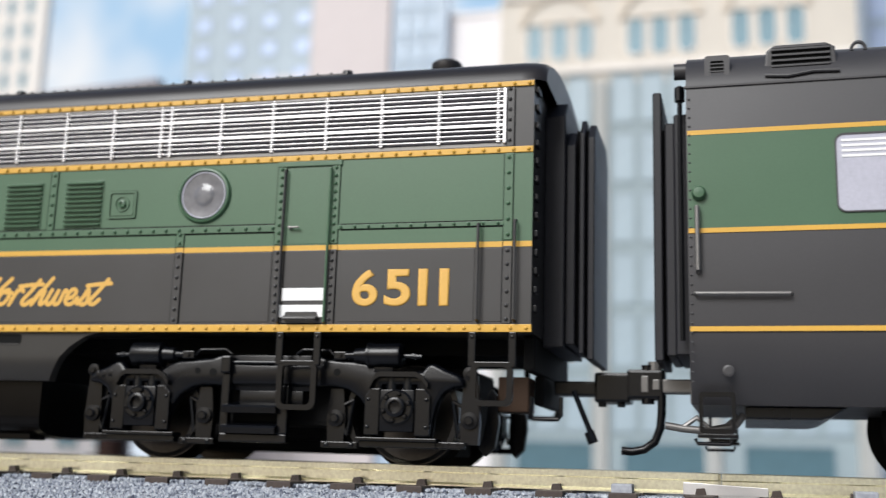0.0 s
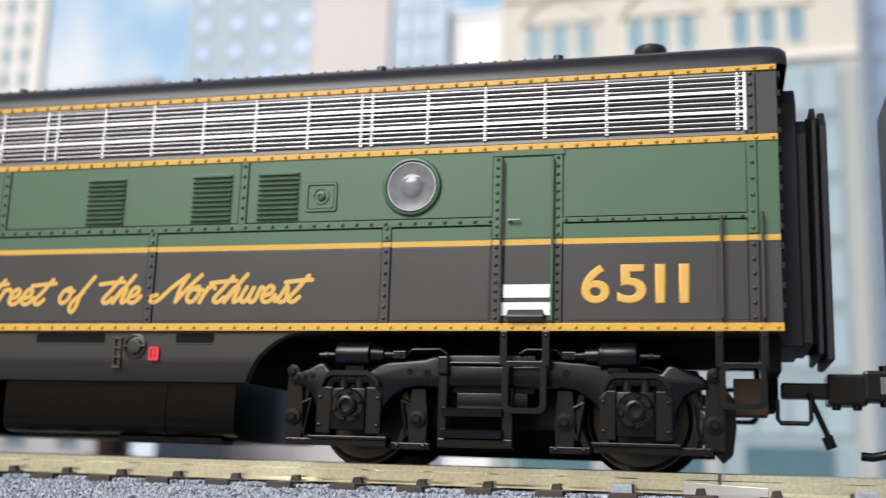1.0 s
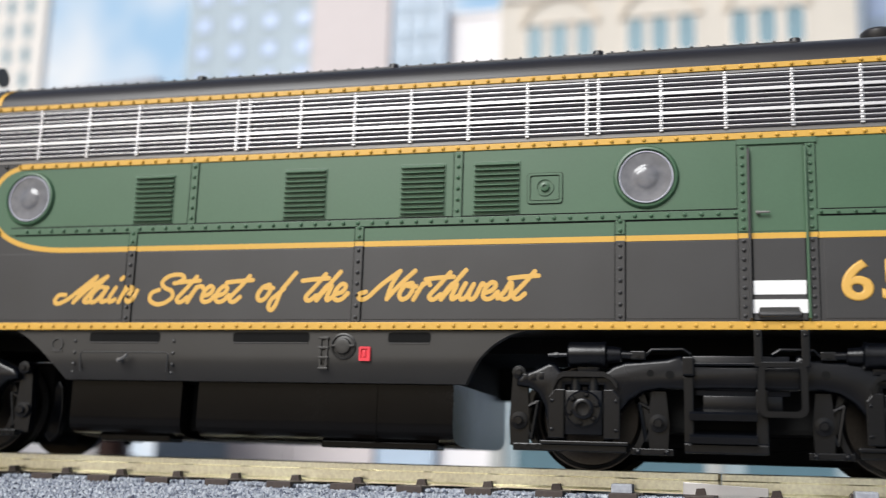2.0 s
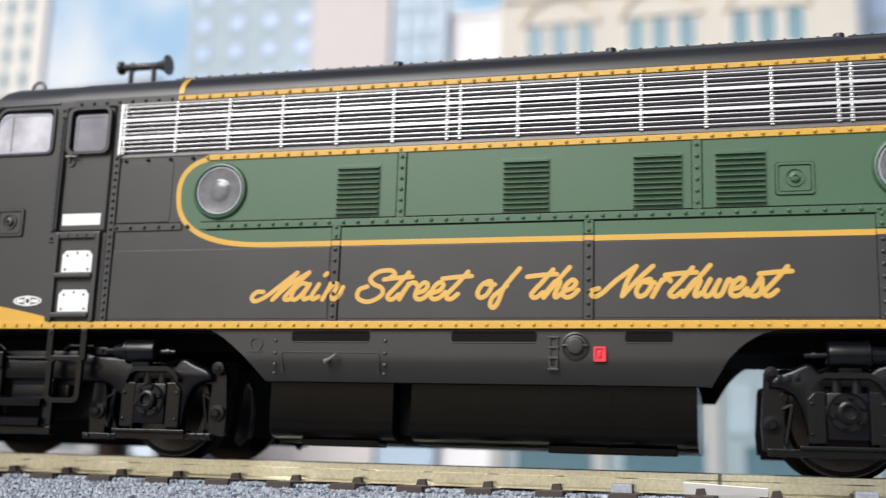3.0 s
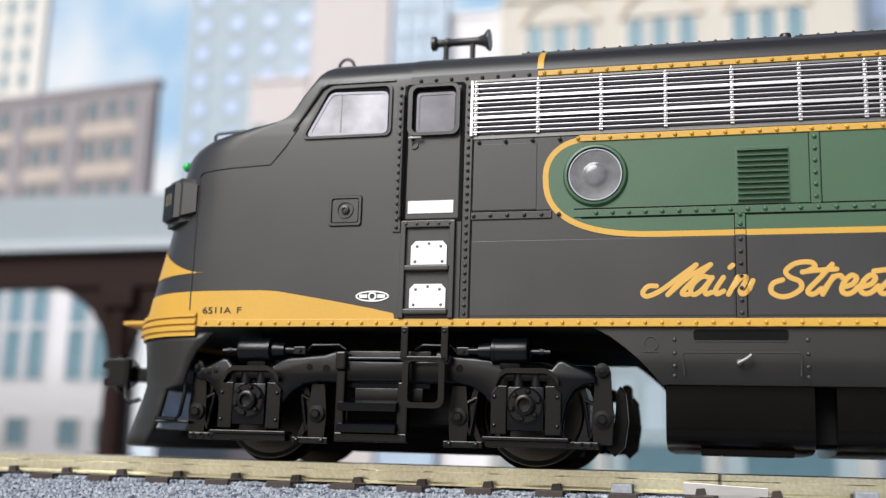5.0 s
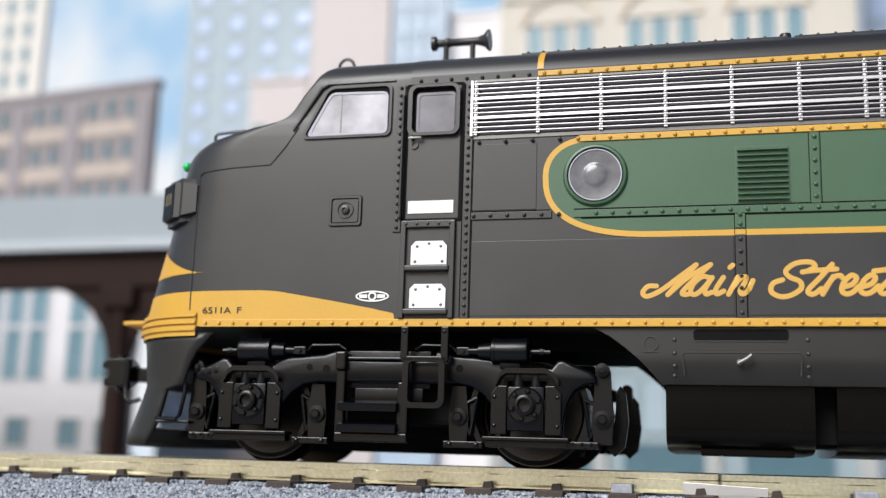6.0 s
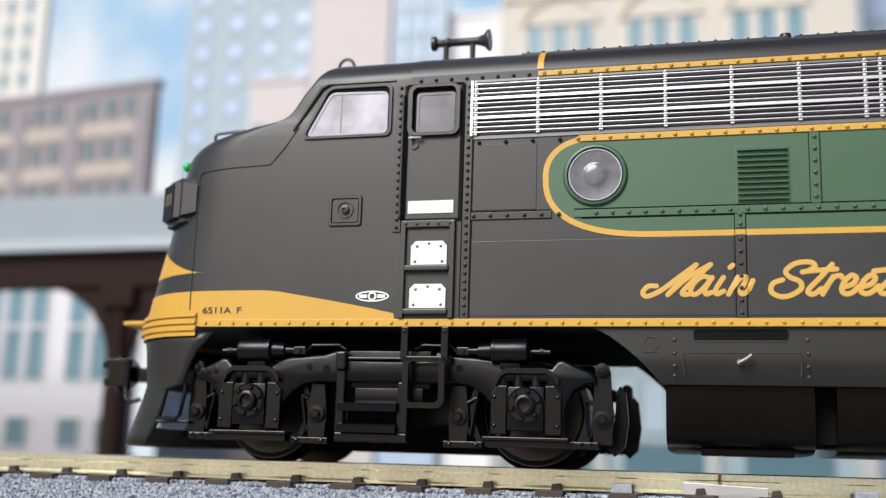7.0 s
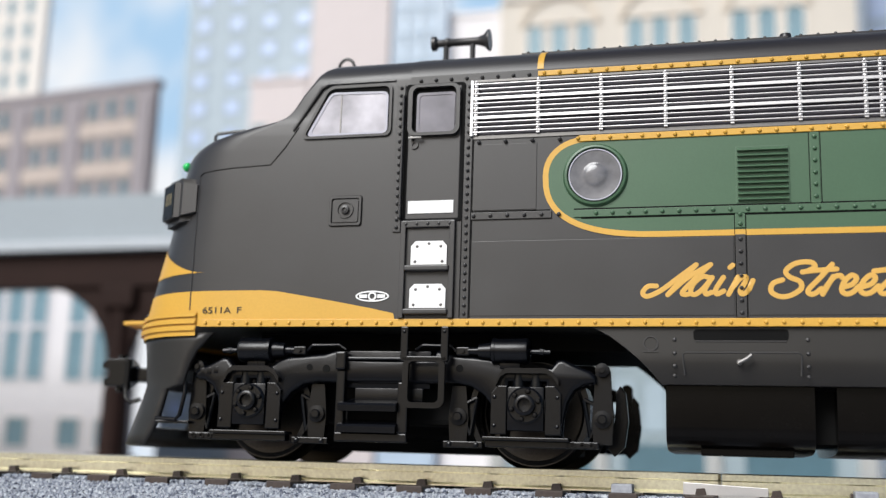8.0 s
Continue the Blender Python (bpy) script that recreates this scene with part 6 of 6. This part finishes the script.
    for x in (125.2, 190, 255, 320):
        v = new("roof_vent")
        v.empty_display_size = 0.003
        v.location = Vector((x, 0, 0)) * K
        v.parent = coach
        bm = bmesh.new()
        prism(bm, [(0, 41.2), (7.6, 41.2), (7.3, 44.3), (6.4, 44.8), (1.2, 44.8), (0.4, 44.2)], -15.5, -6, 0.2)
        part("housing", bm, COACH_BLACK, v)
        for k in range(4):
            bm = bmesh.new()
            box(bm, 0.9, 6.8, -15.9, -15.4, 42.2 + 0.6 * k, 42.45 + 0.6 * k, 0.05)
            part("slat", bm, COACH_BLACK, v)
        bm = bmesh.new()
        box(bm, 0.9, 6.8, -15.65, -15.45, 41.9, 44.4)
        part("opening", bm, DARK, v)
        bm = bmesh.new()
        tube(bm, [(0.2, -16.3, 41.2), (2.5, -16.4, 41.0), (5, -16.3, 41.4), (7.6, -16.3, 41.3)], 0.2)
        part("conduit", bm, COACH_BLACK, v)
    bm = bmesh.new()
    tube(bm, [(135.0 + 0.7 * math.cos(radians(a)), -13.5, 44.4 + 0.9 * math.sin(radians(a))) for a in range(0, 181, 20)], 0.2)
    part("lift_ring", bm, COACH_BLACK, coach)
    bm = bmesh.new()
    cyl(bm, (115.8, -12.5, 43.6), (117.3, -12.5, 43.6), 0.9, seg=14)
    part("end_lamp", bm, COACH_BLACK, coach, smooth=True)
    # end of the car: diaphragm, rod, coupler and piping
    d = new("diaphragm")
    d.empty_display_size = 0.004
    d.parent = coach
    for name, x0, x1, w, z0, z1 in (("face_plate", 113.0, 114.0, 7.4, 12.0, 43.2), ("bellows", 114.3, 115.4, 6.8, 12.6, 39.6), ("mounting", 115.4, 117.2, 8.0, 12.6, 40.2)):
        bm = bmesh.new()
        prof = [(-w, z0), (w, z0), (w, z1), (-w, z1)]
        a = [bm.verts.new((x0, y, z)) for y, z in prof]
        b = [bm.verts.new((x1, y, z)) for y, z in prof]
        bm.faces.new(a)
        bm.faces.new(b[::-1])
        for i in range(4):
            j = (i + 1) % 4
            bm.faces.new((a[i], a[j], b[j], b[i]))
        bmesh.ops.bevel(bm, geom=list(bm.edges), offset=0.15, segments=1, affect="EDGES")
        part(name, bm, RUBBER, d)
    bm = bmesh.new()
    box(bm, 114.0, 114.3, -6, 6, 13.5, 39)
    part("spacer", bm, DARK, d)
    bm = bmesh.new()
    cyl(bm, (116.2, -9.5, 14), (116.2, -9.5, 43), 0.28, seg=8)
    cyl(bm, (116.2, -9.5, 41.2), (116.2, -9.5, 42.8), 0.6, seg=10)
    part("damper_rod", bm, CHASSIS, coach)
    bm = bmesh.new()
    box(bm, 113.4, 119, -1.4, 1.4, 8.9, 10.5, 0.2)
    box(bm, 116.6, 117.6, -3.4, 3.4, 7.6, 12.2, 0.2)
    part("coupler", bm, DULL, coach, "grey metal coupler shank")
    bm = bmesh.new()
    tube(bm, [(114.2, -9, 4.9), (116, -9, 4.6), (118.5, -9, 4.4), (121.5, -9, 5.0), (122.4, -9, 6.2)], 0.42, 10)
    tube(bm, [(115.6, -9, 4.4), (117.5, -9, 5.8), (119.5, -9, 4.1), (121.8, -9, 6.0)], 0.3)
    part("steam_pipe", bm, DULL, coach, "bright metal steam pipe", smooth=True)
    bm = bmesh.new()
    prism(bm, [(122.5, 6.95), (132.6, 6.95), (131.0, 5.9), (129.8, 5.6), (122.5, 5.6)], -12, 12, 0.2)
    part("underframe", bm, CHASSIS, coach)
    # first truck: frames and wheels
    for cx in (156.3, 366.0):
        t = new("truck")
        t.empty_display_size = 0.004
        t.location = Vector((cx, 0, 0)) * K
        t.parent = coach
        for s in (-1, 1):
            def yy2(p, q):
                return sorted((s * p, s * q))
            bm = bmesh.new()
            prism(bm, [(-19, 4), (-18.5, 9.5), (-14, 11), (14, 11), (18.5, 9.5), (19, 4), (15, 3), (12, 6), (-12, 6), (-15, 3)], *yy2(14.8, 13.2), 0.2)
            for ax in (-14, 14):
                lathe(bm, [(1.9, s * 14.7), (1.9, s * 15.6), (1.2, s * 15.9), (0.05, s * 15.9)], (ax, 0, 5.9), seg=18)
            part("side_frame", bm, CHASSIS, t)
        for ax in (-14, 14):
            bm = bmesh.new()
            for s in (-1, 1):
                lathe(bm, [(0.6, s * 6.9), (5.0, s * 7.0), (6.2, s * 7.0), (5.6, s * 7.6), (5.25, s * 7.9), (5.2, s * 9.6), (4.6, s * 9.7), (4.4, s * 9.3), (0.6, s * 9.4)], (0, 0, 0), seg=40)
            cyl(bm, (0, -7, 0), (0, 7, 0), 0.8)
            w = part("wheelset", bm, WHEEL, t, at=(ax, 0, 5.25), smooth=True)
            WHEELS.append((w, ax, 5.25))
        bm = bmesh.new()
        box(bm, -12, 12, -11, 11, 4.6, 9.5, 0.5)
        part("bolster", bm, DARK, t)


coach_shell()
# ---- what moves ----
def motions():
    rows = [(t, pose(shift_at(t) * K, 0, 0)) for t in TIMES]
    walk(loco, [(t, pose(shift_at(t) * K, 0, 0, 0, DIP, SKEW)) for t in TIMES])
    walk(coach, rows)
    for w, x, r in WHEELS:
        walk(w, [(t, pose(x * K, 0, r * K, 0, math.degrees(shift_at(t) / r), 0)) for t in TIMES])


motions()
